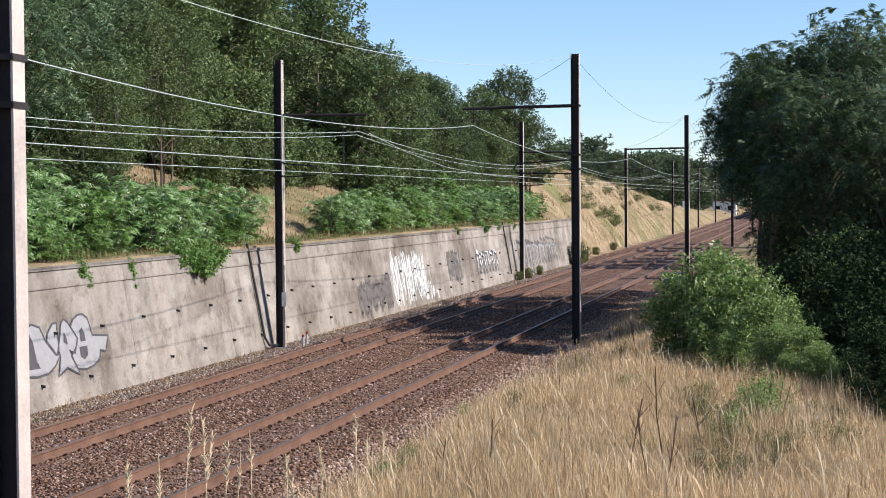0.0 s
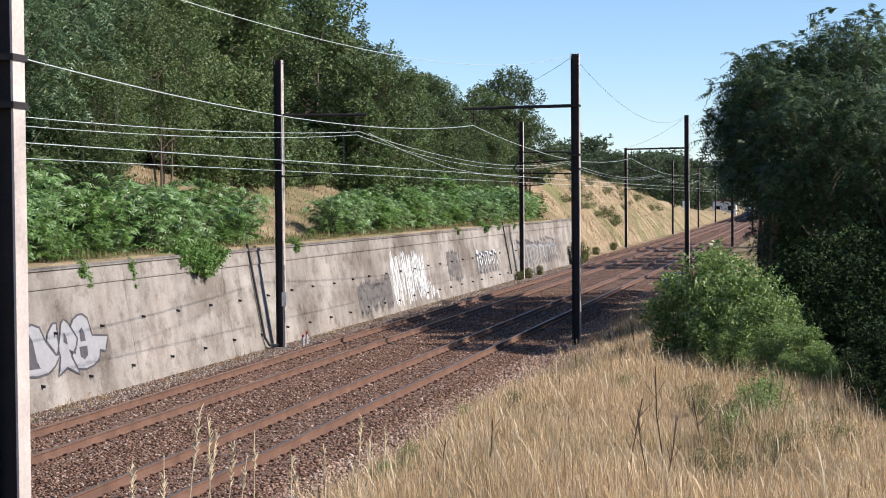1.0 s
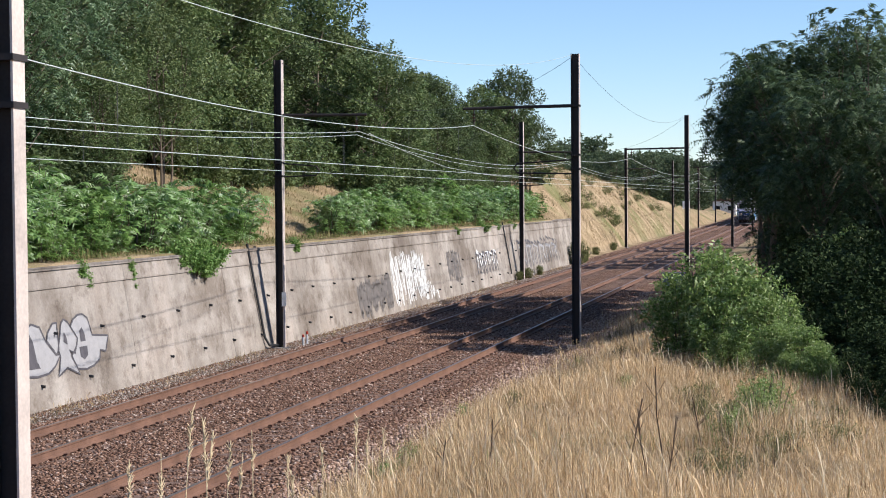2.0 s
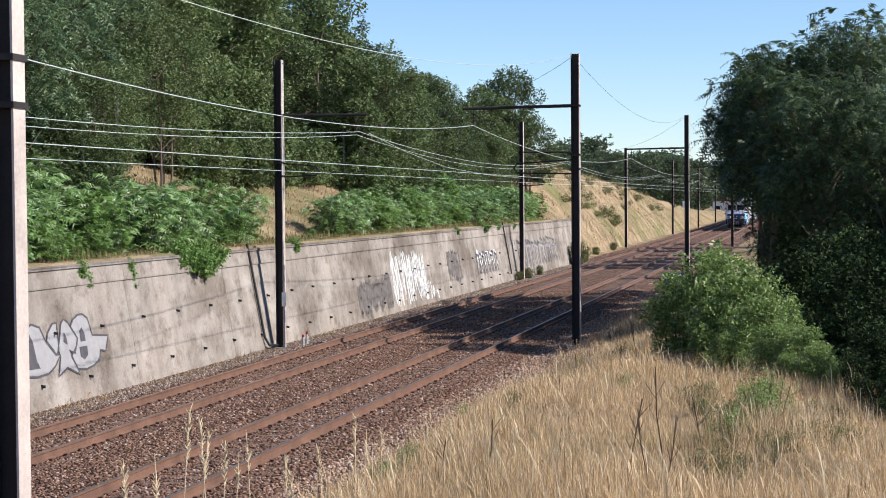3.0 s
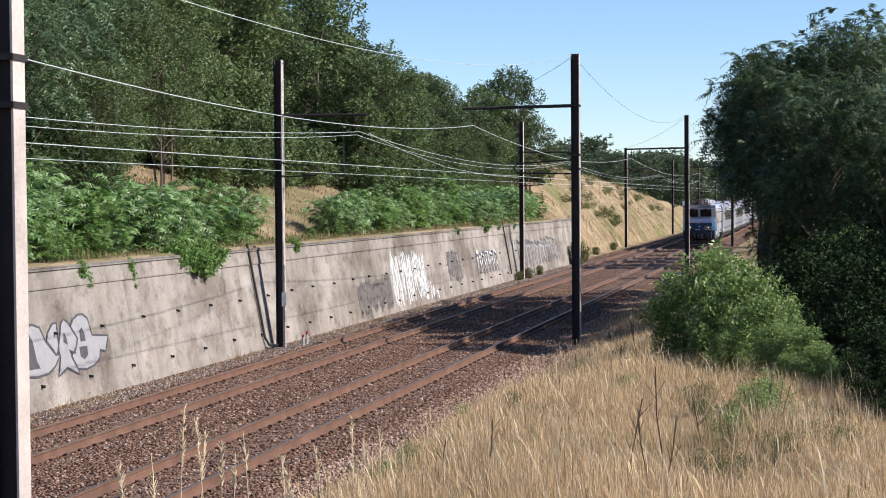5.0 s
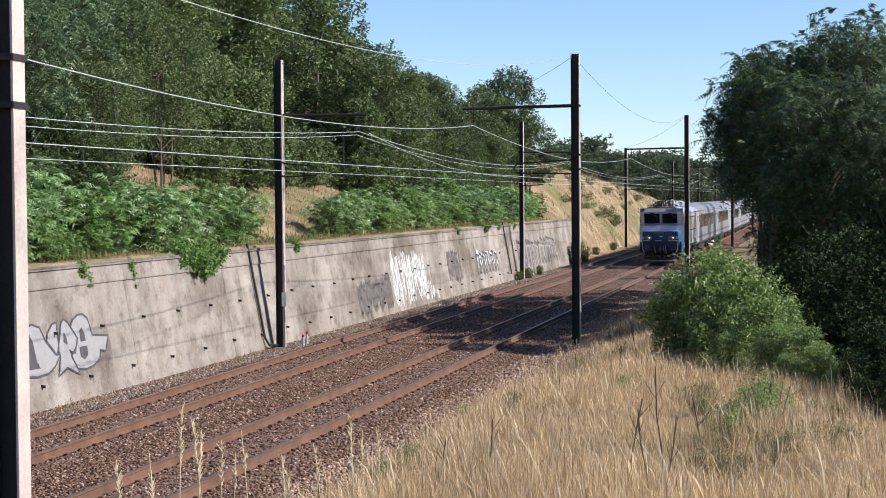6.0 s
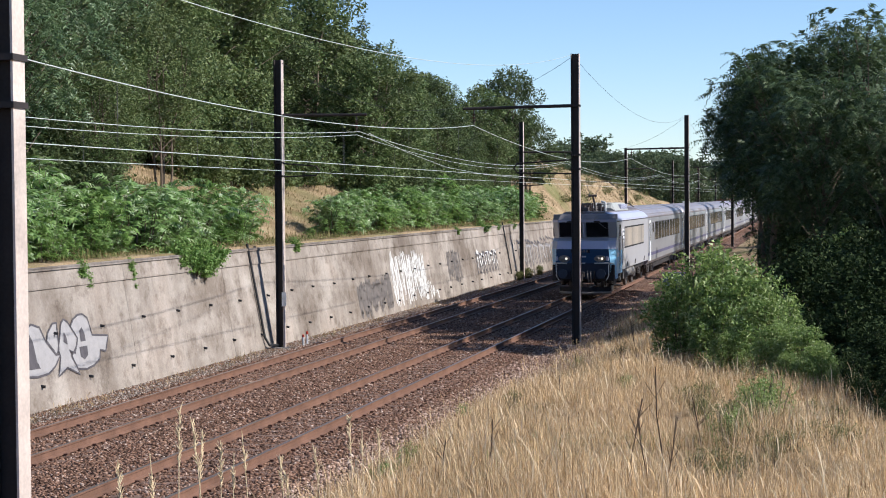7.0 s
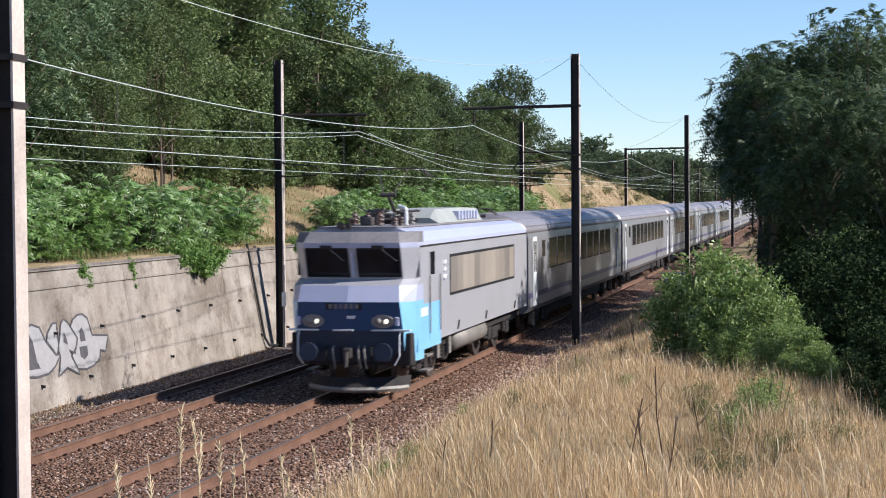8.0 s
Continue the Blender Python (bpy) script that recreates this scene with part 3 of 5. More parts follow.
def make_tree(name, h, r, base, seed, n, leaf, mat, label, group, lumps=40, trunks=1, frond=0.0, fat=1.0, lean=0.0):
    """A tree with tapered trunk, a limb to every lump of the crown, and an uneven crown of separate leaves.
    base: where the crown begins, as a share of the height; frond: length of feathered leaves, 0 for plain ones."""
    rng = np.random.default_rng(seed)
    tree = tagged(empty(name), label, "tree", group)
    bm = bmesh.new()
    stems = []
    rad = 0.016 * h / math.sqrt(trunks)
    for t in range(trunks):
        a = 6.283 * t / trunks + rng.random()
        spread = r * 0.32 * (trunks > 1)
        foot = Vector((math.cos(a) * 0.22 * (trunks > 1), math.sin(a) * 0.22 * (trunks > 1), -0.3))
        tip = Vector((math.cos(a) * spread + lean * h, math.sin(a) * spread, h * rng.uniform(0.8, 0.9)))
        q = [foot.lerp(tip, u) + Vector((rng.normal(0, 0.022 * h * u), rng.normal(0, 0.022 * h * u), 0)) for u in (0, 0.25, 0.5, 0.75, 1.0)]
        for i in range(4):
            tube(bm, q[i], q[i + 1], rad * (1 - 0.2 * i), rad * (0.8 - 0.2 * i), 7)
        stems.append(q)
    blobs = []
    for i in range(lumps):
        v = (i + rng.random()) / lumps
        u = base + (0.97 - base) * v
        env = r * math.sin(math.pi * (0.16 + 0.74 * v)) ** 0.7
        ang = i * 2.39996 + rng.normal(0, 0.5)
        out = env * (0.25 + 0.75 * rng.random() ** 0.6)
        size = r * rng.uniform(0.17, 0.33) * fat
        e = Vector((math.cos(ang) * out + lean * h * u, math.sin(ang) * out, min(h * u + rng.normal(0, 0.03 * h), h - size * 0.7)))
        q = stems[i % trunks]
        w = max(0.12, min(0.98, u - 0.10 - 0.12 * rng.random())) * 4 / 0.98
        k = min(3, int(w))
        p = q[k].lerp(q[k + 1], min(1, w - k))
        mid = p.lerp(e, 0.5) + Vector((0, 0, 0.03 * h * rng.random()))
        tube(bm, p, mid, rad * 0.30, rad * 0.19, 5)
        tube(bm, mid, e, rad * 0.19, rad * 0.06, 5)
        blobs.append((*e, size))
        if i % 3 == 0:
            blobs.append((*mid.lerp(e, 0.3), size * 0.7))
    part("trunk", bm, M_BARK, tree, "grey-brown trunk and limbs")
    if frond:
        o, d = lump_points(rng, blobs, n, 12)
        me = frond_mesh("crown", o, d, frond, leaf, mat, seed)
    else:
        me = leaf_mesh("crown", lump_leaves(rng, blobs, n, 0.34), leaf, mat, seed)
    crown = new("crown", me)
    crown.parent = tree
    return tree


def make_bush(name, h, r, seed, n, leaf, mat, label, group="", spread=0.22, lump=0.20, stems=14, frond=0.0):
    """A shrub of many stems from the ground with leaves down to its foot."""
    rng = np.random.default_rng(seed)
    bush = tagged(empty(name), label, "bush", group)
    bm = bmesh.new()
    blobs = []
    for i in range(stems):
        a, q = rng.random() * 6.28, rng.random() ** 0.6
        foot = Vector((math.cos(a) * r * 0.45 * q, math.sin(a) * r * 0.45 * q, -0.1))
        tip = Vector((math.cos(a) * r * 0.85 * q, math.sin(a) * r * 0.85 * q, h * (1.0 - 0.45 * q * q) * (0.75 + 0.25 * rng.random())))
        mid = foot.lerp(tip, 0.5)
        tube(bm, foot, mid, 0.018, 0.012, 5)
        tube(bm, mid, tip, 0.012, 0.004, 5)
        for u in (0.25, 0.5, 0.75, 0.95):
            c = foot.lerp(tip, u)
            blobs.append((c.x, c.y, c.z, r * (lump + 0.7 * lump * rng.random())))
    tagged(part("stem", bm, M_BARK, bush, "thin brown stems"), kind="stuff")
    if frond:
        o, d = lump_points(rng, blobs, n, 14)
        d[:, 2] = np.abs(d[:, 2]) + 0.25
        d /= np.linalg.norm(d, axis=1, keepdims=True)
        o[:, 2] = np.maximum(o[:, 2], 0.05)
        me = frond_mesh("foliage", o, d, frond, leaf, mat, seed, 7, 0.55, 0.42)
    else:
        pts = lump_leaves(rng, blobs, n, spread)
        pts[:, 2] = np.abs(pts[:, 2] - 0.02) + 0.02
        me = leaf_mesh("foliage", pts, leaf, mat, seed, 0.7, 0.55)
    foliage = new("foliage", me)
    foliage.parent = bush
    return bush


rngp = random.Random(11)


def plant(source, x, y, scale, used, dz=0.0, z=None, wide=1.0):
    zz = (ground_at(x, y) if z is None else z) + dz
    m = pose(x, y, zz, 0, 0, rngp.uniform(0, 360))
    if source not in used:
        used.append(source)
        ob = source
        ob.matrix_world = m
    else:
        ob = copy_thing(source, m)
    ob.scale = (scale * wide, scale * wide, scale * rngp.uniform(0.93, 1.07))
    return ob


USED = []
HILL_LABELS = ("dark green leafy oak on the hillside", "green locust tree with feathery leaves on the hillside")
FRONT = [make_tree("hill_tree", 9.5, 3.5, (0.22, 0.30, 0.18)[k], 21 + k, 25000, (0.165, 0.15, 0.165)[k], (M_LEAF_DARK, M_LEAF_PALE, M_LEAF_MID)[k],
                   HILL_LABELS[k % 2], "trees on the hill", 52, (1, 2, 3)[k], (0, 0.6, 0)[k], 0.8) for k in range(3)]
HILL = [make_tree("hill_tree", 9.5, 3.5, 0.14, 41 + k, 17000, 0.19, (M_LEAF_DARK, M_LEAF_MID)[k], "dark green leafy oak on the hillside", "trees on the hill", 40, 2, 0, 1.1) for k in range(2)]
BACK = [make_tree("hill_tree", 9.5, 3.9, 0.06, 31 + k, 10500, 0.27, (M_LEAF_DARK, M_LEAF_MID)[k], ("dark green leafy tree on the hilltop", "olive green leafy tree on the hilltop")[k], "trees on the hill", 40, 2, 0, 1.2) for k in range(2)]


def xy(s, off):
    p = on_line(s, off, 0)
    return float(p[0]), float(p[1])


s = 40.0
k = 0
while s < 172:
    for row, (o, e) in enumerate(((-14.6, 1.2), (-18.5, 1.2), (-24.5, 2.5))):
        ss_, oo = s + rngp.uniform(-1.6, 1.6), o + rngp.uniform(-e, e)
        hh = float(np.interp(ss_, [40, 88, 97, 106, 118, 128, 136, 146, 156, 172], [11.0, 10.4, 9.6, 7.2, 5.4, 6.2, 7.4, 5.6, 4.2, 3.6])) * rngp.uniform(0.85, 1.08)
        if row == 0:
            hh *= 0.8
        if s > 112 and row:
            oo -= 2.4
        if s > 104 and row == 0:
            oo += 1.0
        if row == 0 and (s > 141 or 52 < s < 85):
            continue
        if row == 2 and k % 2:
            k += 1
            continue
        kind = FRONT[k % 3 if s < 62 else k % 2 * 2] if row == 0 and s < 104 or row == 1 and s < 92 else HILL[k % 2] if row == 0 or (row == 1 and s < 150) else BACK[k // 2 % 2]
        if s < 50 and row < 2 and k % 4:
            kind = FRONT[1]
        plant(kind, *xy(ss_, oo), hh / 9.5, USED)
        k += 1
    s += 4.4

plant(HILL[0], *xy(131, -13.5), 0.98, USED, 0, None, 0.85)
plant(HILL[1], *xy(125.5, -14.5), 0.84, USED, 0, None, 0.85)
plant(HILL[1], *xy(136.5, -14.5), 0.6, USED, 0, None, 0.8)
# a slender tree of several stems on the open slope
SLENDER = make_tree("slope_tree", 6.6, 2.3, 0.34, 58, 17000, 0.10, M_LEAF_MID, "slender green tree of several stems on dry slope", "trees on the hill", 34, 4)
plant(SLENDER, *xy(59.6, -13.3), 1.0, USED)
plant(SLENDER, *xy(52.5, -12.4), 0.8, USED)
# shrubs in the shade under the hill trees
SHRUB = [make_bush("hillside_shrub", 2.3, 1.9, 61 + k, 6000, 0.15, M_LEAF_DARK if k else M_LEAF_MID, "dark green shrub on the dry slope", "shrubs on the slope", 0.26) for k in range(2)]
for s, o, q in ((44, -12.6, 1.0), (48, -13.4, 0.8), (51.5, -13.4, 1.0), (49.5, -12.4, 1.0), (54.5, -14.0, 0.9), (57.0, -15.0, 0.8), (70, -15.8, 1.0), (74, -15.4, 1.1), (78, -15.2, 1.2), (82, -15.0, 1.2), (86.5, -13.2, 1.1),
                (88, -12.8, 1.3), (93, -12.9, 1.2), (98, -12.8, 1.2), (103, -13.0, 1.1), (108, -13.4, 1.2), (113, -13.8, 1.0), (110, -12.2, 0.8), (114, -12.4, 0.8), (121, -12.8, 0.7),
                (156, -11.4, 0.3), (172, -9.6, 0.3), (44.5, -15.8, 0.9), (47, -16.0, 1.0), (50, -15.6, 0.8), (53, -16.2, 1.0), (40, -17.5, 1.5), (43, -19, 1.7), (46, -18.2, 1.6), (49, -18.6, 1.7),
                (52, -18.4, 1.6), (55, -18.8, 1.3), (58, -18.9, 1.2), (64, -19.2, 1.1), (69, -18.4, 1.5), (73, -18.0, 1.5), (77, -17.6, 1.5), (81, -17.0, 1.4), (85, -16.6, 1.4), (89, -16.4, 1.4)):
    plant(SHRUB[int(s) % 2], *xy(s, o), q, USED)

# pale saplings behind the coping
SAP = [make_bush("sapling_clump", 1.75, 1.15, 71 + k, 3800, 0.15, (M_LEAF_BRIGHT, M_LEAF_BRIGHT, M_LEAF_FRESH)[k], "bright green sapling clump with feathered leaves behind the wall", "saplings along the wall top", 0.22, 0.13, 20, 0.5) for k in range(3)]
s = 37.0
k = 0
while s < 119:
    if not 57.5 < s < 68:
        for o in (-8.75, -9.6, -10.8):
            low = o > -9
            q = rngp.choice((0.6, 0.8, 0.95, 1.1, 1.2)) * rngp.uniform(0.85, 1.1) * 1.15 * (0.45 if low else 1)
            if rngp.random() < 0.12 or (low and s > 56) or (o < -10 and 51 < s < 73):
                continue
            plant(SAP[k % 3], *xy(s + rngp.uniform(-0.5, 0.5), o + rngp.uniform(-0.3, 0.3)), q, USED)
            k += 1
    s += 1.6 if s < 64 else 2.2
for s, o, q in ((57.6, -9.6, 0.85), (58.5, -10.2, 0.6), (63.5, -8.8, 0.25), (67.0, -8.7, 0.3)):
    plant(SAP[2], *xy(s, o), q, USED)

# trailing creepers over the coping
CREEP = make_bush("creeper", 0.62, 0.55, 81, 2600, 0.085, M_LEAF_FRESH, "green creeper hanging over the coping", "creepers on the wall", 0.16)
for s, z, q in ((40.6, 2.72, 0.55), (40.9, 2.45, 0.5), (43.6, 2.75, 0.45), (43.7, 2.5, 0.36), (43.75, 2.25, 0.25), (47.2, 2.7, 0.9), (48.0, 2.5, 1.0), (48.6, 2.35, 0.9), (49.3, 2.6, 0.95), (50.0, 2.75, 0.7),
                (58.0, 2.8, 0.6), (85, 2.8, 0.5), (92, 2.8, 0.7), (96, 2.8, 0.6), (101, 2.8, 0.5)):
    p = xy(s, wall_off(z) - 0.1)
    plant(CREEP, *p, q * 1.2, USED, 0, z - 0.12)
END_BUSH = make_bush("wall_end_bush", 2.0, 1.2, 83, 5000, 0.11, M_LEAF_DULL, "olive green bush at the end of the wall")
plant(END_BUSH, *xy(122.0, -6.6), 0.85, USED)
for s, o, q in ((128, -6.9, 0.4), (99.0, -6.9, 0.3), (101.5, -6.8, 0.35), (106, -6.8, 0.3), (140, -7.6, 0.35), (152, -7.6, 0.4)):
    plant(END_BUSH, *xy(s, o), q, USED)

# low weeds on the open slope beyond the wall
SLOPEWEED = make_bush("slope_weed", 0.8, 0.8, 129, 500, 0.12, M_LEAF_DULL, "dull green weed on the dry slope", "weeds on the slope", 0.3, 0.3)
for k in range(46):
    s_ = rngp.uniform(128, 235)
    plant(SLOPEWEED, *xy(s_, -8.6 - 6 * rngp.random()), rngp.uniform(0.4, 1.2), USED, -0.1)
for k in range(12):
    plant(SLOPEWEED, *xy(146 + 2.2 * k, -11.4 + 0.17 * k + rngp.uniform(-0.3, 0.3)), rngp.uniform(0.6, 1.0), USED, -0.05)

# woods far down the line
FARW = [make_tree("distant_tree", 9.0, 3.8, 0.05, 91 + k, 8000, 0.34, M_LEAF_FAR, "distant green tree with haze put into its leaf colour", "distant woods", 40, 2, 0, 1.2) for k in range(2)]
k = 0
for y, x0, x1, st, hh in ((215, 8, 26, 4.5, 4.6), (262, 12, 44, 5.0, 8.0), (320, 20, 62, 5.0, 11.5), (400, 30, 82, 6.0, 16.0), (470, 60, 120, 8.0, 11.0), (600, 84, 140, 6.0, 17.0)):
    x = x0
    while x < x1:
        sx, so_ = off_line(x, y)
        if not -7.5 < so_ < 3 and not (500 > y > 300 and -15 < so_ < 3):
            plant(FARW[k % 2], x + rngp.uniform(-1, 1), y + rngp.uniform(-6, 6), hh / 9.0 * rngp.uniform(0.8, 1.1), USED)
            k += 1
        x += st

# tall locust trees on the camera's side
LOCUST = "dense locust tree beside the line, leaf colour darkened for shade"
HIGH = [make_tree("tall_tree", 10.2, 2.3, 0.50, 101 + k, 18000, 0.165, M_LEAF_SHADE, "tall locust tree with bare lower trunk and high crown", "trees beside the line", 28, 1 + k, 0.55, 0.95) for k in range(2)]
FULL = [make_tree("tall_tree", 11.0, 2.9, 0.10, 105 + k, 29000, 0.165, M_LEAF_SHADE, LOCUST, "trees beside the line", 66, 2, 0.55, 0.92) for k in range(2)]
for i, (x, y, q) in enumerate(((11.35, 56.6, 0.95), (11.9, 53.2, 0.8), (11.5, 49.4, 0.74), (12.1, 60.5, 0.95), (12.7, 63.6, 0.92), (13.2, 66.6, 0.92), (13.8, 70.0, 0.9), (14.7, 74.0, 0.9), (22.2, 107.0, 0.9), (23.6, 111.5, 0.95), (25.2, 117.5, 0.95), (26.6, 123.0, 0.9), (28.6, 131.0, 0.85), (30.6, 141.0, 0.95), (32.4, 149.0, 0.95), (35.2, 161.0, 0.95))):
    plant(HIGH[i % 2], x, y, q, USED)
# those beyond the right edge of view are added unseen, to shade the undergrowth
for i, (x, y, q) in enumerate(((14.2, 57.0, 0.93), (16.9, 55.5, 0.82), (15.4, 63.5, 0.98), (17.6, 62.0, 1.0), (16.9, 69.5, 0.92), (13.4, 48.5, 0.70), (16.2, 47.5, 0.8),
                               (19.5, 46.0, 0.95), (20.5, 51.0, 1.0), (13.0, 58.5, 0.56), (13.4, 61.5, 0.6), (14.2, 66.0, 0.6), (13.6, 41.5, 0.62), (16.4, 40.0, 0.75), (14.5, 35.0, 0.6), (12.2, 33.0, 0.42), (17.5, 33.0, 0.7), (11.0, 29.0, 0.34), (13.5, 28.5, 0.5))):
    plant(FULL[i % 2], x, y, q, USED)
for i, (x, y, q, w) in enumerate(((20.5, 76.0, 1.0, 0.9), (18.6, 80.0, 0.8, 0.6), (22.0, 93.0, 0.8, 0.55), (27.0, 118.0, 0.75, 0.6), (31.0, 134.0, 0.75, 0.6), (36.0, 150.0, 0.8, 0.6),
                                  (48.5, 190.0, 0.85, 0.8), (60.0, 232.0, 0.85, 0.8), (77.0, 290.0, 0.9, 1.0), (95, 350, 1.0, 1.0))):
    plant(BACK[i % 2], x, y, q, USED, 0, None, w)
UNDER = make_bush("undergrowth_bush", 3.2, 1.9, 111, 11000, 0.12, M_LEAF_DEEPSHADE, "undergrowth bush under the trees, deep shade put into its leaf colour", "undergrowth", 0.26)
# several stand only to fill black shade with dark leaves
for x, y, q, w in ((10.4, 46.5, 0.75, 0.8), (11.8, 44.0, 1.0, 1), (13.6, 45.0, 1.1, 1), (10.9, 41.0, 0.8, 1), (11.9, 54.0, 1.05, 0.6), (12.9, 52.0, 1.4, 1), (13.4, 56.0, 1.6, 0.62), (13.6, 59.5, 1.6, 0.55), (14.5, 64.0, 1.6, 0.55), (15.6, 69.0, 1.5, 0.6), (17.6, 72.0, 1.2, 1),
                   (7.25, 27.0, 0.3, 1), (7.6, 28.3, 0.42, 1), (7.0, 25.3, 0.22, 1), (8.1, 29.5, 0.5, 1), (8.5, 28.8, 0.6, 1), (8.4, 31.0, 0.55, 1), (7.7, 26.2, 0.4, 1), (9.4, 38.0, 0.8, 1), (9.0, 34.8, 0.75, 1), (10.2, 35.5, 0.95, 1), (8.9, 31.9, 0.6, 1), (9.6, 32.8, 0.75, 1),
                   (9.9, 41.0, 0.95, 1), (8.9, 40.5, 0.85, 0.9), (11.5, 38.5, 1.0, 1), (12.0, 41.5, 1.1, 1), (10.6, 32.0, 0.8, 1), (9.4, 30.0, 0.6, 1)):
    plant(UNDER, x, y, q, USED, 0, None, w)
BUSH = make_bush("roadside_bush", 2.9, 1.6, 121, 11500, 0.11, M_LEAF_BUSH, "fresh green bush growing in dry grass", "bushes in the grass", 0.2, 0.11, 34)
for x, y, q in ((6.15, 36.8, 0.92), (5.75, 38.0, 0.78), (6.75, 35.6, 0.74), (6.05, 35.4, 0.55), (6.7, 33.9, 0.54), (6.6, 32.4, 0.40), (6.9, 31.6, 0.40), (6.9, 30.2, 0.30), (7.1, 29.0, 0.24), (6.5, 30.8, 0.22), (5.9, 33.6, 0.3)):
    plant(BUSH, x, y, q, USED)
SPRIG = make_bush("sunlit_sapling", 3.6, 0.9, 123, 4200, 0.10, M_LEAF_BUSH, "light green sapling catching sun before dark trees", "", 0.22, 0.2, 7)
plant(SPRIG, 11.6, 47.0, 1.05, USED)
LOW = make_bush("low_weed", 0.9, 0.6, 125, 1900, 0.045, M_LEAF_BUSH, "small green weed among dry grass", "weeds in the grass", 0.12)
for x, y, q in ((4.4, 23.0, 0.62), (4.9, 26.0, 0.6), (0.45, 33.0, 0.4), (-0.55, 24.0, 0.45), (-0.85, 22.5, 0.38), (3.4, 40.5, 0.4), (3.6, 20.6, 0.55), (4.9, 24.6, 0.8), (3.2, 29.0, 0.35)):
    plant(LOW, x, y, q, USED)

DULL = make_bush("dry_weed", 0.8, 0.6, 127, 800, 0.05, M_LEAF_DULL, "dull olive weed among dry grass", "weeds in the grass", 0.16, 0.24)
for k in range(46):
    x, y = rngp.uniform(3.2, 5.4), rngp.uniform(17.0, 27.0)
    plant(DULL, x * y / 22.0, y, rngp.uniform(0.22, 0.5), USED)
for x, y, q in ((4.0, 37.0, 0.6), (2.6, 34.0, 0.5), (5.2, 31.5, 0.7), (5.5, 29.5, 0.6), (5.9, 31.5, 0.6), (1.2, 27.0, 0.4)):
    plant(DULL, x, y, q, USED)


def build_grass(name, tufts, s0, s1, o0, o1, hmin, hmax, width, label, mat, seed, keep=None, per=7, flat=1.0):
    """Dry blades in tufts, leaning with the wind."""
    rng = np.random.default_rng(seed)
    s = s0 + (s1 - s0) * rng.random(tufts) ** 1.35
    o = o0 + (o1 - o0) * rng.random(tufts)
    if keep is not None:
        m = keep(s, o, rng)
        s, o = s[m], o[m]
    n = len(s) * per
    s, o = np.repeat(s, per) + rng.normal(0, 0.13, n), np.repeat(o, per) + rng.normal(0, 0.13, n)
    b = on_line(s, o, 0.0)
    b[:, 2] = ground_z(s, o) - 0.02
    patch = 0.75 + 0.35 * np.sin(s * 0.7 + 2 * np.sin(o * 0.9)) * np.cos(o * 1.1 + s * 0.2)
    h = (hmin + (hmax - hmin) * rng.random(n) ** 2.2) * patch
    a = rng.random(n) * 6.283
    lean = np.stack([np.cos(a), np.sin(a), np.zeros(n)], 1) * (h * flat * (0.06 + 1.0 * rng.random(n) ** 1.9))[:, None] + np.array([-0.04, 0, 0]) * h[:, None]
    w = np.stack([np.cos(a + 1.4), np.sin(a + 1.4), np.zeros(n)], 1) * (width * (0.6 + 0.8 * rng.random(n)))[:, None]
    z = np.zeros((n, 3))
    z[:, 2] = h
    head = rng.random(n) < 0.16
    mw = np.where(head, 1.9, 0.75)[:, None]
    mu = np.where(head, 0.78, 0.5)[:, None]
    mid = b + z * mu + lean * mu ** 1.6
    tip = b + z * (1 - 0.1 * rng.random((n, 1))) + lean
    v = np.stack([b, mid + w * 0.5 * mw, tip, mid - w * 0.5 * mw], 1)
    i = np.arange(n)[:, None] * 4
    tri = np.concatenate([i + np.array([0, 1, 3]), i + np.array([3, 1, 2])], 0)
    tagged(new(name, raw_mesh(name, v.reshape(-1, 3), tri, mat)), label, "grass", kind="stuff")


def edge_keep(s, o, rng):
    return rng.random(len(s)) < 0.06 + 0.94 * sstep(o + np.sin(s * 1.7) * 0.3, 2.7, 4.9)


def green_keep(s, o, rng):
    return edge_keep(s, o, rng) & (np.sin(s * 0.55 + 1.3 * np.sin(o * 0.6)) * np.cos(o * 0.75 - s * 0.13) + rng.normal(0, 0.25, len(s)) > 0.35)


build_grass("dry_grass", 25000, 11, 40, 2.0, 12.5, 0.10, 0.58, 0.0038, "straw-coloured dry grass on the bank", M_STRAW, 7, edge_keep, 10)
build_grass("dry_grass_beyond", 15000, 34, 92, 2.0, 12.0, 0.15, 0.6, 0.008, "straw-coloured dry grass farther along the bank", M_STRAW, 8, edge_keep, 6)
build_grass("straw_thatch", 15000, 11, 44, 2.6, 12.5, 0.06, 0.24, 0.006, "flattened broken straw under the standing grass", M_STRAW, 15, edge_keep, 6, 2.6)
build_grass("green_grass", 9000, 11, 60, 2.4, 12.0, 0.08, 0.38, 0.0045, "half-green grass low among the straw", M_GREENGRASS, 14, green_keep, 7)
build_grass("hill_grass", 15000, 42, 250, -18.0, -8.1, 0.15, 0.42, 0.022, "dry yellow-brown grass on the hillside", M_HILLSTRAW, 9, lambda s, o, r: ground_z(s, o) > 0.1, 4)
build_grass("coping_grass", 2600, 40, 124, -9.6, -7.9, 0.12, 0.4, 0.012, "half-green grass along the top of the wall", M_GREENGRASS, 16, lambda s, o, r: r.random(len(s)) < 0.75, 5)
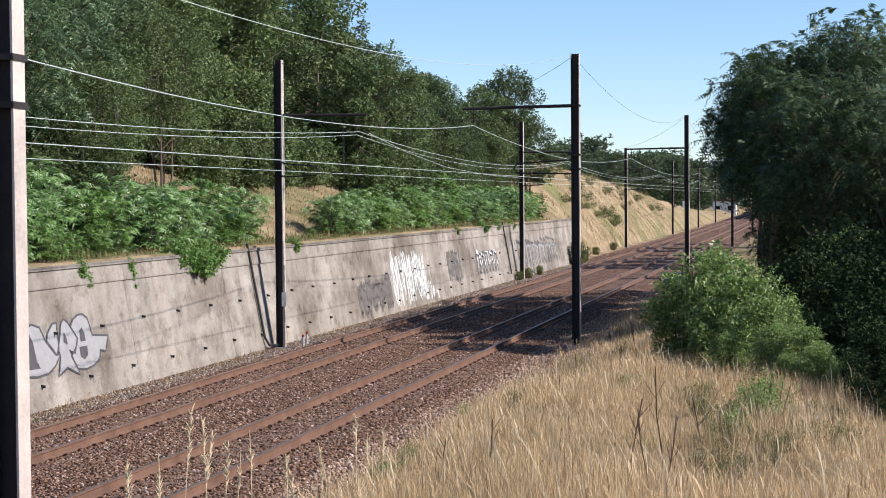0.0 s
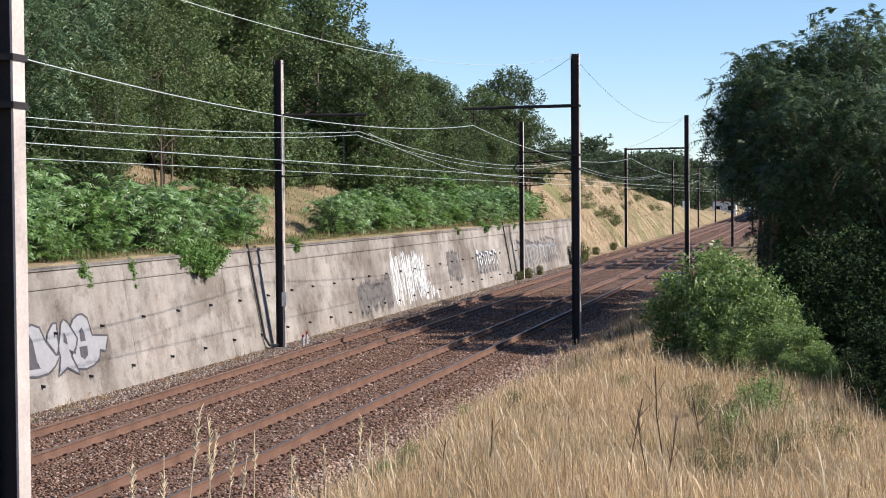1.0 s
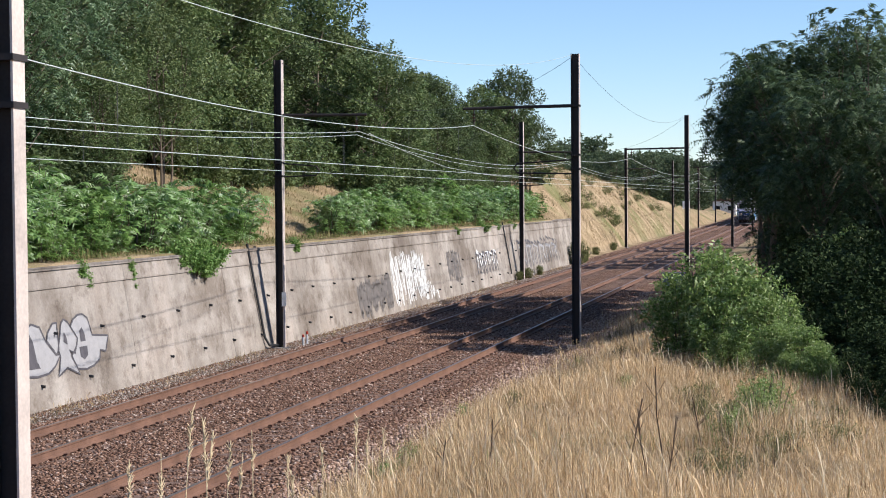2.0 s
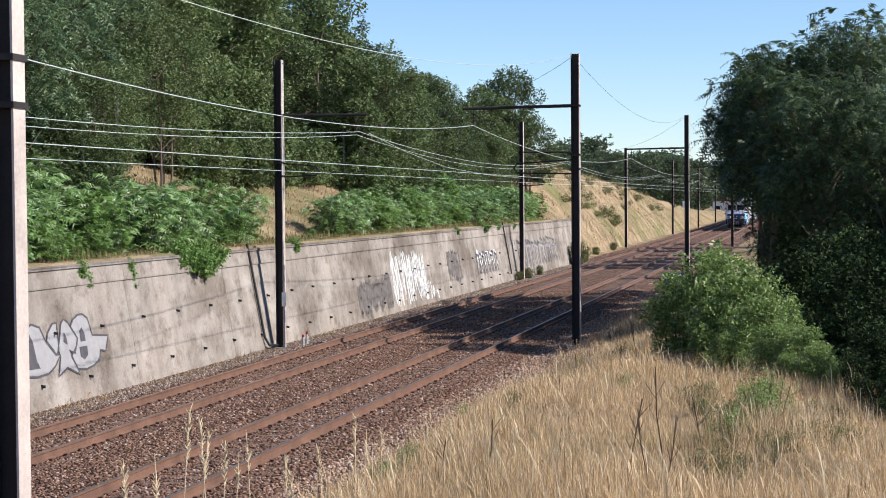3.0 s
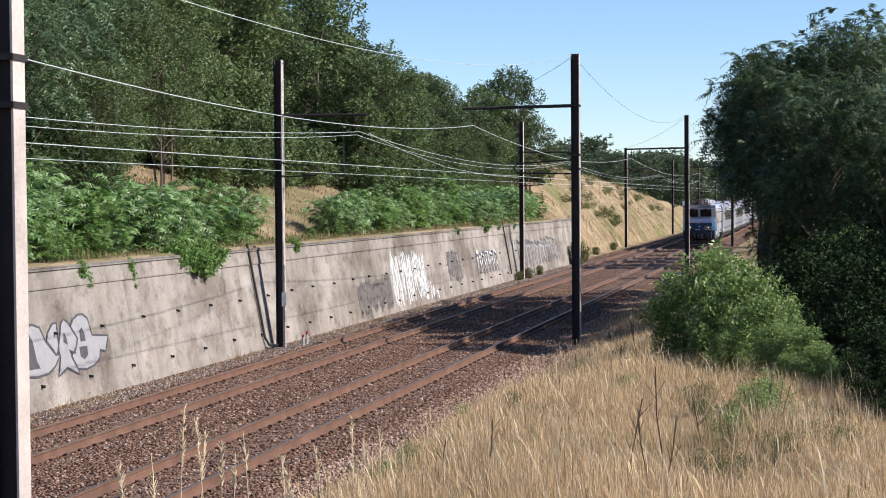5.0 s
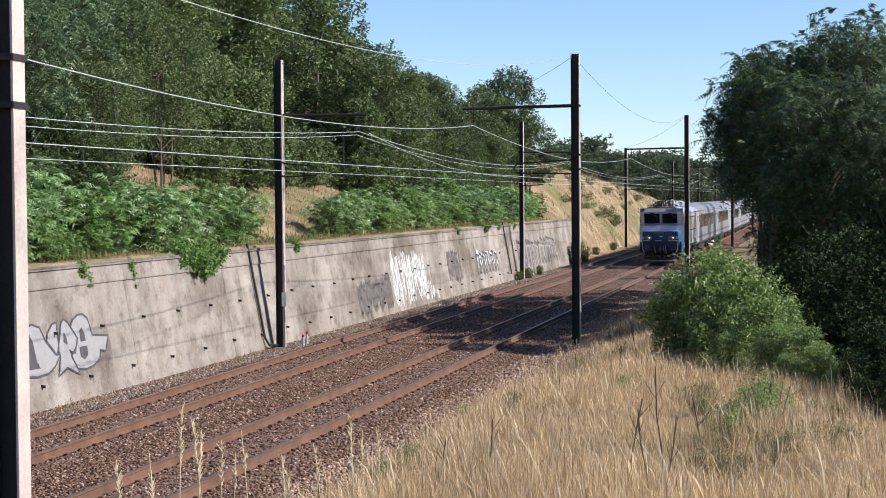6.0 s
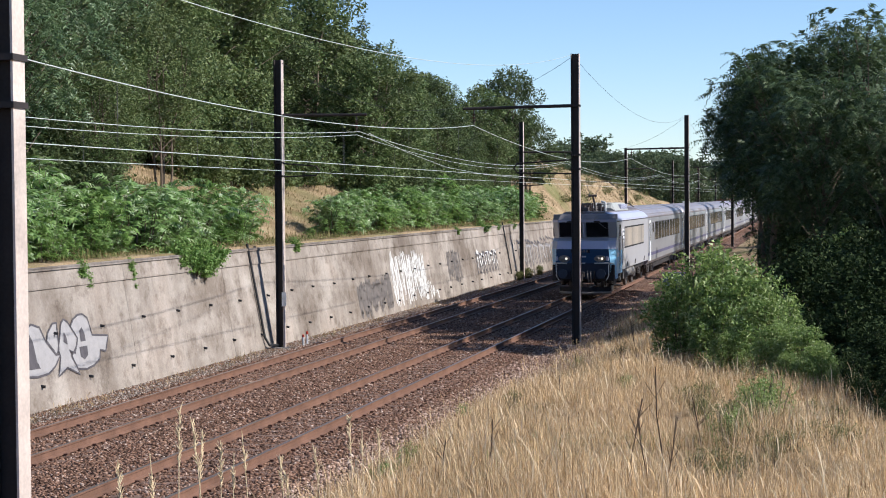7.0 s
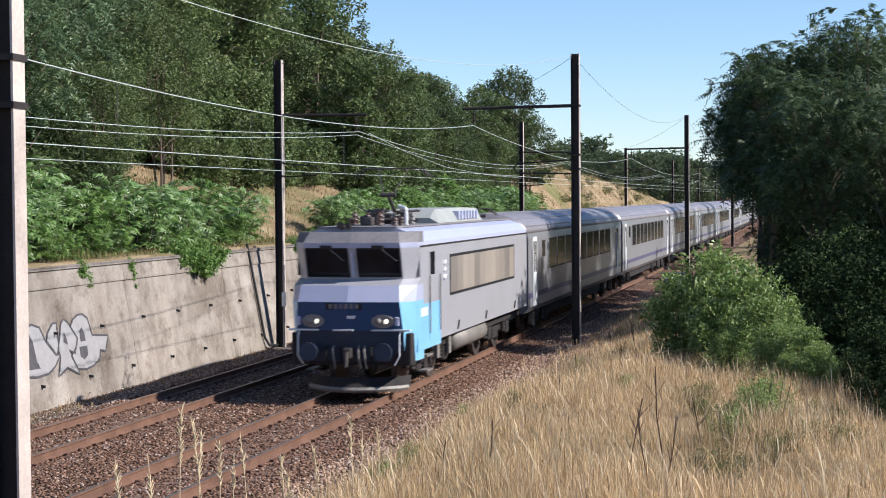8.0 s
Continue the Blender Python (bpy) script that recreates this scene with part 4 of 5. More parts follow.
build_grass("wall_foot_weeds", 1900, 28, 124, -7.2, -6.2, 0.06, 0.24, 0.012, "dry weeds and straw along the foot of the wall", M_HILLSTRAW, 10, lambda s, o, r: r.random(len(s)) < 0.2 + 0.8 * sstep(-o, 6.4, 7.0), 6)
build_grass("seeding_grass", 3000, 11, 50, 2.8, 12.0, 0.40, 0.85, 0.0055, "scattered pale seeding grass stems standing above the rest", island_mat("pale_seed_stem", [(0.0, (0.52, 0.37, 0.21)), (0.6, (0.74, 0.58, 0.38)), (1.0, (0.88, 0.76, 0.56))], 0.8, 0.25), 12, edge_keep, 3)
build_grass("dead_stems", 420, 12, 50, 3.4, 12.0, 0.3, 0.8, 0.006, "dark dead weed stems among the straw", M_DEADSTEM, 13, edge_keep, 2)

# ---------- train ----------
M_LGREY = simple("loco_grey_paint", (0.37, 0.36, 0.385), 0.35, 0.1, 0.08, 0.7, 12, 0.02, 0.5)
M_LBLUE = simple("loco_dark_blue_paint", (0.014, 0.058, 0.145), 0.35, 0.0, 0.2, 1.5, 12, 0.02, 0.5)
M_SKY = simple("loco_light_blue_paint", (0.22, 0.47, 0.70), 0.4, 0.0, 0.12, 1.2, 12, 0.02, 0.5)
M_LAV = simple("loco_pale_lilac_paint", (0.42, 0.43, 0.56), 0.35, 0.0, 0.06, 1.0, 12, 0.02, 0.5)
M_LROOF = simple("sooty_roof_paint", (0.20, 0.185, 0.19), 0.7, 0.0, 0.3, 1.2, 14, 0.05)
M_PANEL = simple("beige_louvre_metal", (0.43, 0.375, 0.33), 0.4, 0.4, 0.12, 0.8, 20, 0.05)
M_APRON = simple("slate_apron_paint", (0.032, 0.044, 0.07), 0.5, 0.0, 0.25, 2.0, 14, 0.04)
M_HOOD = simple("pale_hood_paint", (0.33, 0.335, 0.315), 0.5, 0.0, 0.15, 1.5, 15, 0.03)
pt = M_PANEL.node_tree
pb = pt.nodes["Principled BSDF"]
info = pt.nodes.new("ShaderNodeObjectInfo")
was = pb.inputs["Base Color"].links[0].from_socket
pt.links.new(blend(pt, 0.8, was, ramp(pt, info.outputs["Random"], [(0.0, (0.62, 0.62, 0.64)), (1.0, (1.2, 1.17, 1.12))]), "MULTIPLY"), pb.inputs["Base Color"])
M_UNDER = simple("sooty_underframe", (0.035, 0.03, 0.03), 0.8, 0.2, 0.4, 3, 20, 0.1)
M_TANK = simple("dusty_grey_tank", (0.22, 0.20, 0.185), 0.6, 0.2, 0.25, 2, 15, 0.05)
M_COACH = simple("coach_silver_paint", (0.29, 0.285, 0.305), 0.32, 0.35, 0.10, 0.6, 10, 0.02, 0.5)
M_COACHROOF = simple("coach_roof_paint", (0.27, 0.25, 0.275), 0.45, 0.3, 0.14, 0.6, 10, 0.03, 0.5)
M_PURPLE = simple("coach_violet_stripe", (0.075, 0.068, 0.14), 0.4, 0.0, 0.1, 1.0, 10, 0.02, 0.5)
M_DOORW = simple("coach_door_paint", (0.66, 0.67, 0.68), 0.35, 0.0, 0.08, 1.5, 12, 0.02, 0.5)
M_RUBBER = simple("black_rubber", (0.015, 0.015, 0.016), 0.8, 0, 0.2, 8, 30, 0.1)
M_COPPERY = simple("roof_gear_metal", (0.10, 0.085, 0.08), 0.5, 0.5, 0.4, 5, 30, 0.1)


def glass_mat(name="dark_cab_glass", spec=0.2):
    m, t, b = nodes_of(name, 0.08, 0.0, spec)
    col = ramp(t, noise_node(t, 1.3, 3), [(0.3, (0.006, 0.006, 0.008)), (0.7, (0.02, 0.02, 0.024))])
    t.links.new(col, b.inputs["Base Color"])
    return m


def lamp_mat():
    m, t, b = nodes_of("headlamp_lens", 0.1, 0, 0.5)
    b.inputs["Base Color"].default_value = (0.9, 0.85, 0.75, 1)
    b.inputs["Emission Color"].default_value = (1.0, 0.86, 0.66, 1)
    b.inputs["Emission Strength"].default_value = 0.7
    return m


M_GLASS = glass_mat()
M_COACHGLASS = glass_mat("tinted_coach_glass", 0.02)
M_LAMP = lamp_mat()
HW = 1.47


def front_ring(yc, z, xi, back=1.35, keel=0.10):
    """One level of the cab's front, from one side round to the other."""
    return [(-HW, back, z), (-HW, yc + 0.48, z), (-xi, yc, z), (0, yc - keel, z), (xi, yc, z), (HW, yc + 0.48, z), (HW, back, z)]


def cab_part(name, levels, mat, parent, label=""):
    bm = bmesh.new()
    ring_loft(bm, [front_ring(*lv) for lv in levels], False, False)
    return part(name, bm, mat, parent, label)


def on_front(x, z, lo, hi, out):
    """A place on the sloping cab front between two levels, out metres before it."""
    u = (z - lo[1]) / (hi[1] - lo[1])
    yc, xi = lo[0] + (hi[0] - lo[0]) * u, lo[2] + (hi[2] - lo[2]) * u
    return (x, yc - 0.10 * (1 - abs(x) / xi) - out, z)


def quad_plate(bm, corners, thick=(0, 0.03, 0)):
    a = [bm.verts.new(c) for c in corners]
    b = [bm.verts.new(tuple(p + q for p, q in zip(c, thick))) for c in corners]
    bm.faces.new(a)
    bm.faces.new(b[::-1])
    for i in range(4):
        j = (i + 1) % 4
        bm.faces.new((a[i], b[i], b[j], a[j]))
    bmesh.ops.recalc_face_normals(bm, faces=bm.faces[:])


def plate(name, x0, x1, z0, z1, lo, hi, out, mat, parent, label=""):
    bm = bmesh.new()
    quad_plate(bm, [on_front(x0, z0, lo, hi, out), on_front(x1, z0, lo, hi, out), on_front(x1, z1, lo, hi, out), on_front(x0, z1, lo, hi, out)])
    return part(name, bm, mat, parent, label)


def side_box(name, y0, y1, z0, z1, out, mat, parent, label="", x=HW, thick=0.03, bevel=0.0):
    bm = bmesh.new()
    sgn = 1 if x > 0 else -1
    xa, xb = sorted((x + sgn * out, x - sgn * thick))
    box(bm, xa, xb, y0, y1, z0, z1, bevel)
    return part(name, bm, mat, parent, label)


def build_bogie(parent, y, axles, r, mat_label="sooty black bogie frame"):
    bm = bmesh.new()
    for x in (-1.0, 1.0):
        box(bm, x - 0.07, x + 0.07, y - axles - 0.55, y + axles + 0.55, 0.55, 0.82, 0.03)
        box(bm, x - 0.1, x + 0.1, y - 0.4, y + 0.4, 0.38, 0.75, 0.03)
    box(bm, -1.0, 1.0, y - 0.25, y + 0.25, 0.5, 0.85)
    bogie = part("bogie", bm, M_UNDER, parent, mat_label)
    for ay in (y - axles, y + axles):
        for x in (-0.75, 0.75):
            bm = bmesh.new()
            tube(bm, (x - 0.065, ay, r), (x + 0.065, ay, r), r, r, 28)
            tube(bm, (x + (0.06 if x > 0 else -0.06), ay, r), (x + (0.12 if x > 0 else -0.12), ay, r), r * 0.35, r * 0.3, 14)
            part("wheel", bm, M_COPPERY, bogie)
        for x in (-1.12, 1.12):
            bm = bmesh.new()
            box(bm, x - 0.1, x + 0.1, ay - 0.22, ay + 0.22, r - 0.18, r + 0.18, 0.04)
            part("axle_box", bm, M_UNDER, bogie)
            for dy in (-0.32, 0.32):
                bm = bmesh.new()
                for q in range(4):
                    tube(bm, (x, ay + dy, r - 0.1 + q * 0.09), (x, ay + dy, r - 0.06 + q * 0.09), 0.085, 0.085, 10)
                tube(bm, (x, ay + dy, r - 0.12), (x, ay + dy, r + 0.3), 0.05, 0.05, 8)
                part("spring", bm, M_COPPERY, bogie)
    return bogie


L0, L1, L2, L3, L4, L5, L6, L7 = ((0.36, 0.80, 1.28), (0.20, 1.53, 1.26), (0.10, 2.18, 1.20), (0.26, 2.55, 1.16), (0.66, 2.68, 1.16), (0.42, 3.40, 1.16), (0.38, 3.52, 1.14), (0.62, 3.76, 1.06))
REAR = 15.3


def build_loco():
    loco = tagged(empty("locomotive"), "grey and blue electric locomotive with raised pantograph and lit headlamps", "locomotive")
    for name, levels, mat, label, cut in (("lower_front", [L0, L1], M_APRON, "dark slate-blue front apron", (2, 5)), ("nose", [L1, L2], M_LBLUE, "dark blue nose", (2, 5)),
                                          ("corner_panel", [L0, L1, L2], M_SKY, "light blue corner panel", (0, 3)), ("corner_panel", [L0, L1, L2], M_SKY, "light blue corner panel", (4, 7))):
        bm = bmesh.new()
        ring_loft(bm, [front_ring(*lv)[cut[0]:cut[1]] for lv in levels], False, False)
        part(name, bm, mat, loco, label)
    cab_part("nose_facet", [L2, L3], M_LAV, loco, "pale lilac sloping nose facet")
    cab_part("nose_ledge", [L3, L4], M_LGREY, loco)
    cab_part("cab_front", [L4, L5], M_LGREY, loco, "grey windscreen surround")
    cab_part("visor", [L5, L6], M_LAV, loco, "pale lilac visor strip")
    cab_part("cab_roof", [L6, L7], M_LROOF, loco, "dark grey sloping cab roof")
    bm = bmesh.new()
    top = front_ring(*L7)
    vs = [bm.verts.new(p) for p in top]
    bm.faces.new(vs)
    part("cab_roof_top", bm, M_LROOF, loco)
    # windscreens with wipers and blinds
    for x0, x1 in ((-1.10, -0.09), (0.15, 1.12)):
        w = plate("windscreen", x0, x1, 2.76, 3.36, L4, L5, 0.012, M_GLASS, loco, "dark windscreen")
        fr = bmesh.new()
        for a, b in (((x0, 2.74), (x1, 2.74)), ((x1, 2.74), (x1, 3.38)), ((x1, 3.38), (x0, 3.38)), ((x0, 3.38), (x0, 2.74))):
            tube(fr, on_front(*a, L4, L5, 0.012), on_front(*b, L4, L5, 0.012), 0.02, 0.02, 6)
        part("frame", fr, M_RUBBER, w, "black rubber seal")
        bm = bmesh.new()
        xm = (x0 + x1) / 2
        box(bm, xm - 0.14, xm + 0.14, 0.30, 0.42, 3.37, 3.46, 0.015)
        part("wiper_motor", bm, M_UNDER, loco)
        bm = bmesh.new()
        tube(bm, (xm + 0.08, 0.36, 3.38), on_front(xm + 0.42, 3.10, L4, L5, 0.04), 0.012, 0.01, 6)
        part("wiper", bm, M_TANK, loco)
    bm = bmesh.new()
    tube(bm, on_front(0.02, 2.74, L4, L5, 0.03), on_front(0.02, 3.30, L4, L5, 0.03), 0.03, 0.03, 6)
    part("handrail", bm, M_LAV, loco)
    for x0, x1 in ((-1.42, -0.98), (0.98, 1.42)):
        bm = bmesh.new()
        box(bm, x0, x1, 0.30, 0.9, 0.72, 1.46, 0.03)
        part("step_box", bm, M_UNDER, loco, "black corner step box")
    # lamps
    for x in (-0.84, 0.80):
        c = on_front(x, 1.74, L1, L2, 0.02)
        bm = bmesh.new()
        tube(bm, (c[0], c[1] + 0.14, c[2]), (c[0], c[1] - 0.02, c[2]), 0.17, 0.15, 20)
        bmesh.ops.scale(bm, vec=(1.75, 1, 1), space=Matrix.Translation((-c[0], -c[1], -c[2])), verts=bm.verts[:])
        lamp = part("headlamp", bm, M_TANK, loco, "chrome oval headlamp housing")
        for dx in (-0.09, 0.09):
            bm = bmesh.new()
            bmesh.ops.create_uvsphere(bm, u_segments=14, v_segments=8, radius=0.055 if dx > 0 else 0.075, matrix=Matrix.Translation((c[0] + dx, c[1] - 0.02, c[2])))
            part("lens", bm, M_LAMP if dx > 0 else M_TANK, lamp, "lit warm white lens", True)
        for xx in (x * 1.42,):
            d = on_front(xx, 1.74, L1, (L2[0], L2[1], 1.25), 0.02)
            bm = bmesh.new()
            box(bm, d[0] - 0.045, d[0] + 0.045, 0.1, 0.3, 1.64, 1.84, 0.015)
            part("marker_lamp", bm, M_LAV, loco, "small pale marker lamp")
    for x0, x1 in ((-1.44, -0.72), (-0.36, 0.12), (0.52, 1.44)):
        bm = bmesh.new()
        y = 0.06 if abs(x0 + x1) < 0.5 else 0.14
        box(bm, x0, x1, y, y + 0.1, 1.515, 1.555, 0.01)
        part("trim_strip", bm, M_DOORW, loco, "thin white trim strip")
    plate("number_plate", -0.52, 0.34, 2.0, 2.16, L1, L2, 0.012, M_BLACK, loco, "dark number plate with pale bars")
    for k in range(6):
        plate("figure_bar", -0.44 + k * 0.125, -0.37 + k * 0.125, 2.03, 2.13, L1, L2, 0.022, M_TANK, loco)
    bm = bmesh.new()
    quad_plate(bm, [on_front(-0.02, 1.80, L1, L2, 0.012), on_front(0.16, 1.80, L1, L2, 0.012), on_front(0.18, 1.87, L1, L2, 0.012), on_front(-0.02, 1.87, L1, L2, 0.012)])
    part("emblem", bm, M_DOORW, loco, "small white emblem")
    # buffer beam, buffers, hoses, plough
    bm = bmesh.new()
    box(bm, -1.35, 1.35, 0.36, 0.8, 0.72, 0.97, 0.02)
    beam = part("buffer_beam", bm, M_UNDER, loco, "black buffer beam")
    for x in (-0.875, 0.875):
        bm = bmesh.new()
        tube(bm, (x, 0.4, 1.06), (x, -0.12, 1.06), 0.11, 0.10, 14)
        tube(bm, (x, -0.12, 1.06), (x, -0.18, 1.06), 0.21, 0.21, 20)
        part("buffer", bm, M_APRON, beam, "grey buffer")
    bm = bmesh.new()
    box(bm, -0.09, 0.09, -0.05, 0.4, 0.9, 1.14, 0.03)
    tube(bm, (0, -0.05, 1.05), (0, -0.12, 0.7), 0.05, 0.04, 8)
    part("coupling_hook", bm, M_COPPERY, beam)
    for x in (-0.55, -0.38, -0.2, 0.22, 0.36, 0.52):
        bm = bmesh.new()
        p = [(x, 0.3, 1.2), (x, 0.12, 1.12), (x + 0.03, 0.08, 0.9), (x + 0.06, 0.12, 0.66)]
        for a, b in zip(p, p[1:]):
            tube(bm, a, b, 0.028, 0.028, 8)
        part("brake_hose", bm, M_TANK if x in (-0.38, 0.22, 0.36) else M_RUBBER, beam)
    for x in (-1.2, 1.2):
        bm = bmesh.new()
        p = [(x, 0.2, 1.5), (x, 0.1, 1.4), (x, 0.08, 0.95), (x * 0.9, 0.1, 0.75)]
        for a, b in zip(p, p[1:]):
            tube(bm, a, b, 0.018, 0.018, 6)
        part("grab_rail", bm, M_DOORW, loco)
    bm = bmesh.new()
    ring = []
    for u in np.linspace(-1, 1, 13):
        x, y = 1.2 * u, 0.25 + 0.8 * u * u
        ring.append([(x, y, 0.16), (x, y - 0.05, 0.17), (x, y + 0.1, 0.42), (x, y + 0.14, 0.42)])
    ring_loft(bm, ring)
    plough = part("plough", bm, M_UNDER, loco, "black curved rail guard")
    bm = bmesh.new()
    ring_loft(bm, [[(1.2 * u, 0.15 + 0.8 * u * u, 0.10), (1.2 * u, 0.10 + 0.8 * u * u, 0.16), (1.2 * u, 0.15 + 0.8 * u * u, 0.22), (1.2 * u, 0.22 + 0.8 * u * u, 0.16)] for u in np.linspace(-1, 1, 13)])
    part("lip", bm, M_TANK, plough, "dusty grey lower lip")
    # body
    prof = [(-1.3, 1.12), (-HW, 1.12), (-HW, 3.42), (HW, 3.42), (HW, 1.12), (1.3, 1.12)]
    bm = bmesh.new()
    ring_loft(bm, [[(x, y, z) for x, z in prof] for y in (1.33, 8.0, REAR)], True)
    body = part("body", bm, M_LGREY, loco, "grey painted body side")
    bm = bmesh.new()
    shoulder = [(-HW, 3.425), (-HW + 0.02, 3.53), (-1.22, 3.74), (-0.9, 3.84), (0.9, 3.84), (1.22, 3.74), (HW - 0.02, 3.53), (HW, 3.425)]
    ring_loft(bm, [[(x, y, z) for x, z in shoulder] for y in (1.0, 8.0, REAR)], True)
    part("roof_shoulder", bm, M_LAV, loco, "pale lilac roof shoulder")
    bm = bmesh.new()
    box(bm, -0.95, 0.95, 0.9, REAR - 0.1, 3.845, 3.88)
    part("roof_deck", bm, M_LROOF, loco, "sooty roof deck")
    for sgn in (-1, 1):
        x = sgn * HW
        side_box("gutter", 1.0, REAR, 3.40, 3.435, 0.018, M_UNDER, loco, "", x)
        side_box("cab_lower_panel", 0.72, 3.1, 1.0, 2.06, 0.006, M_SKY, loco, "light blue cab side panel", x)
        lp = side_box("lettering_panel", 1.05, 1.75, 1.78, 1.98, 0.010, M_DOORW, loco, "white panel with lettering bars", x)
        door = side_box("cab_door", 1.92, 2.82, 1.2, 3.30, 0.010, M_LGREY, loco, "grey cab door", x)
        side_box("door_panel", 1.92, 2.82, 1.2, 2.06, 0.014, M_SKY, door, "light blue lower door", x)
        side_box("window", 2.0, 2.45, 2.72, 3.26, 0.016, M_GLASS, door, "dark cab door window", x)
        for y in (1.82, 2.90):
            bm = bmesh.new()
            tube(bm, (x + sgn * 0.05, y, 1.35), (x + sgn * 0.05, y, 2.7), 0.018, 0.018, 6)
            part("handrail", bm, M_TANK, loco)
        side_box("cab_window", 0.98, 1.5, 2.75, 3.3, 0.006, M_GLASS if sgn < 0 else M_LGREY, loco, "", x)
        lv = side_box("louvre_panel", 4.15, 13.1, 2.1, 3.13, 0.006, M_RUBBER, loco, "framed beige ventilation panel", x)
        n = 12
        for k in range(n):
            a = 4.24 + k * (8.78 / n)
            side_box("panel_sheet", a, a + 8.78 / n - 0.012, 2.17, 3.06, 0.012, M_PANEL, lv, "", x, 0.03, 0.004)
        for k in range(3):
            bm = bmesh.new()
            tube(bm, (x + sgn * 0.02, 3.42 + 0.03 * k, 2.55 + k * 0.18), (x + sgn * 0.02, 3.6 - 0.03 * k, 2.64 + k * 0.18), 0.035, 0.035, 8)
            part("side_emblem", bm, M_DOORW, loco, "raised white emblem stroke")
        for y in (5.0, 8.6, 13.0):
            bm = bmesh.new()
            tube(bm, (x + sgn * 0.02, y, 1.2), (x + sgn * 0.04, y + 0.06, 1.42), 0.02, 0.02, 6)
            part("lifting_lug", bm, M_UNDER, loco)
        bm = bmesh.new()
        tube(bm, (sgn * 1.12, 5.45, 0.86), (sgn * 1.12, 9.2, 0.86), 0.29, 0.29, 20)
        tube(bm, (sgn * 1.12, 6.9, 0.86), (sgn * 1.12, 6.98, 0.86), 0.30, 0.30, 20)
        part("air_tank", bm, M_TANK, loco, "dusty grey cylindrical tank", True)
        for y in (3.4, 4.7):
            bm = bmesh.new()
            box(bm, sgn * 1.3 - 0.05, sgn * 1.3 + 0.05, y - 0.12, y + 0.12, 0.6, 1.12, 0.02)
            part("step_bracket", bm, M_TANK, loco)
        for z in (0.45, 0.8):
            bm = bmesh.new()
            box(bm, sgn * 1.38 - 0.1, sgn * 1.38 + 0.1, 1.6, 2.2, z, z + 0.04)
            part("step", bm, M_TANK, loco)
    bm = bmesh.new()
    box(bm, -1.25, 1.25, 0.6, REAR - 0.2, 0.85, 1.11)
    part("underframe", bm, M_UNDER, loco, "black underframe")
    bm = bmesh.new()
    box(bm, -0.9, 0.9, 5.4, 9.6, 0.4, 0.86, 0.05)
    part("equipment_case", bm, M_UNDER, loco)
    build_bogie(loco, 3.3, 1.4, 0.62)
    build_bogie(loco, 11.9, 1.4, 0.62)
    # roof gear
    bm = bmesh.new()
    ring_loft(bm, [[(-0.85, y, 3.885), (0.85, y, 3.885), (0.62 + (0.0 if y < 10 else 0.05), y, z), (-0.62, y, z)] for y, z in ((5.6, 4.02), (6.2, 4.24), (9.6, 4.27), (11.3, 4.24), (11.5, 3.95))])
    hood = part("roof_hood", bm, M_HOOD, loco, "pale grey roof ventilation hood")
    for k in range(7):
        bm = bmesh.new()
        box(bm, 0.62, 0.86, 8.1 + k * 0.4, 8.3 + k * 0.4, 3.95, 4.18, 0.01)
        part("grille_slat", bm, M_LAV, hood)
    rg = random.Random(5)
    for k in range(16):
        y = rg.choice((rg.uniform(2.2, 5.3), rg.uniform(12.0, 14.6)))
        x = rg.uniform(-0.75, 0.75)
        bm = bmesh.new()
        hh = rg.uniform(0.15, 0.34)
        tube(bm, (x, y, 3.88), (x, y, 3.88 + hh), 0.05, 0.04, 8)
        for q in range(3):
            tube(bm, (x, y, 3.9 + q * hh / 3), (x, y, 3.93 + q * hh / 3), 0.09, 0.08, 10)
        part("insulator", bm, M_INSUL if k % 3 else M_TANK, loco)
    for k in range(9):
        bm = bmesh.new()
        y = 2.3 + k * 0.36
        x = rg.uniform(-0.6, 0.6)
        box(bm, x - rg.uniform(0.08, 0.2), x + rg.uniform(0.08, 0.2), y, y + rg.uniform(0.12, 0.3), 3.88, 3.98 + rg.uniform(0.05, 0.3), 0.03)
        tube(bm, (x, y + 0.1, 4.1), (x + rg.uniform(-0.5, 0.5), y + rg.uniform(-0.4, 0.4), 4.1 + rg.uniform(0, 0.25)), 0.02, 0.02, 6)
        part("roof_apparatus", bm, M_COPPERY, loco)
    for k in range(5):
        bm = bmesh.new()
        x, y = rg.uniform(-0.7, 0.7), rg.uniform(2.2, 5.0)
        tube(bm, (x, y, 4.2), (x + rg.uniform(-0.3, 0.3), y + 1.0, 4.22), 0.025, 0.025, 6)
        part("busbar", bm, M_UNDER, loco)
    bm = bmesh.new()
    tube(bm, (0.75, 2.6, 3.86), (0.75, 2.6, 4.28), 0.05, 0.05, 8)
    tube(bm, (0.75, 2.6, 4.28), (0.55, 2.7, 4.34), 0.05, 0.05, 8)
    part("vent_pipe", bm, M_DOORW, loco, "pale roof vent pipe")
    bm = bmesh.new()
    tube(bm, (-0.35, 0.95, 3.86), (-0.35, 0.7, 3.92), 0.05, 0.09, 10)
    tube(bm, (-0.15, 0.95, 3.86), (-0.15, 0.65, 3.90), 0.04, 0.07, 10)
    part("horn", bm, M_UNDER, loco, "black roof horn")
    # pantographs with single arms: one raised, one folded
    for y0, up in ((3.9, True), (12.7, False)):
        pan = empty("pantograph")
        pan.parent = loco
        zk, zt, yk = (4.62, 5.28, y0 - 0.15) if up else (4.06, 4.2, y0 - 1.1)
        bm = bmesh.new()
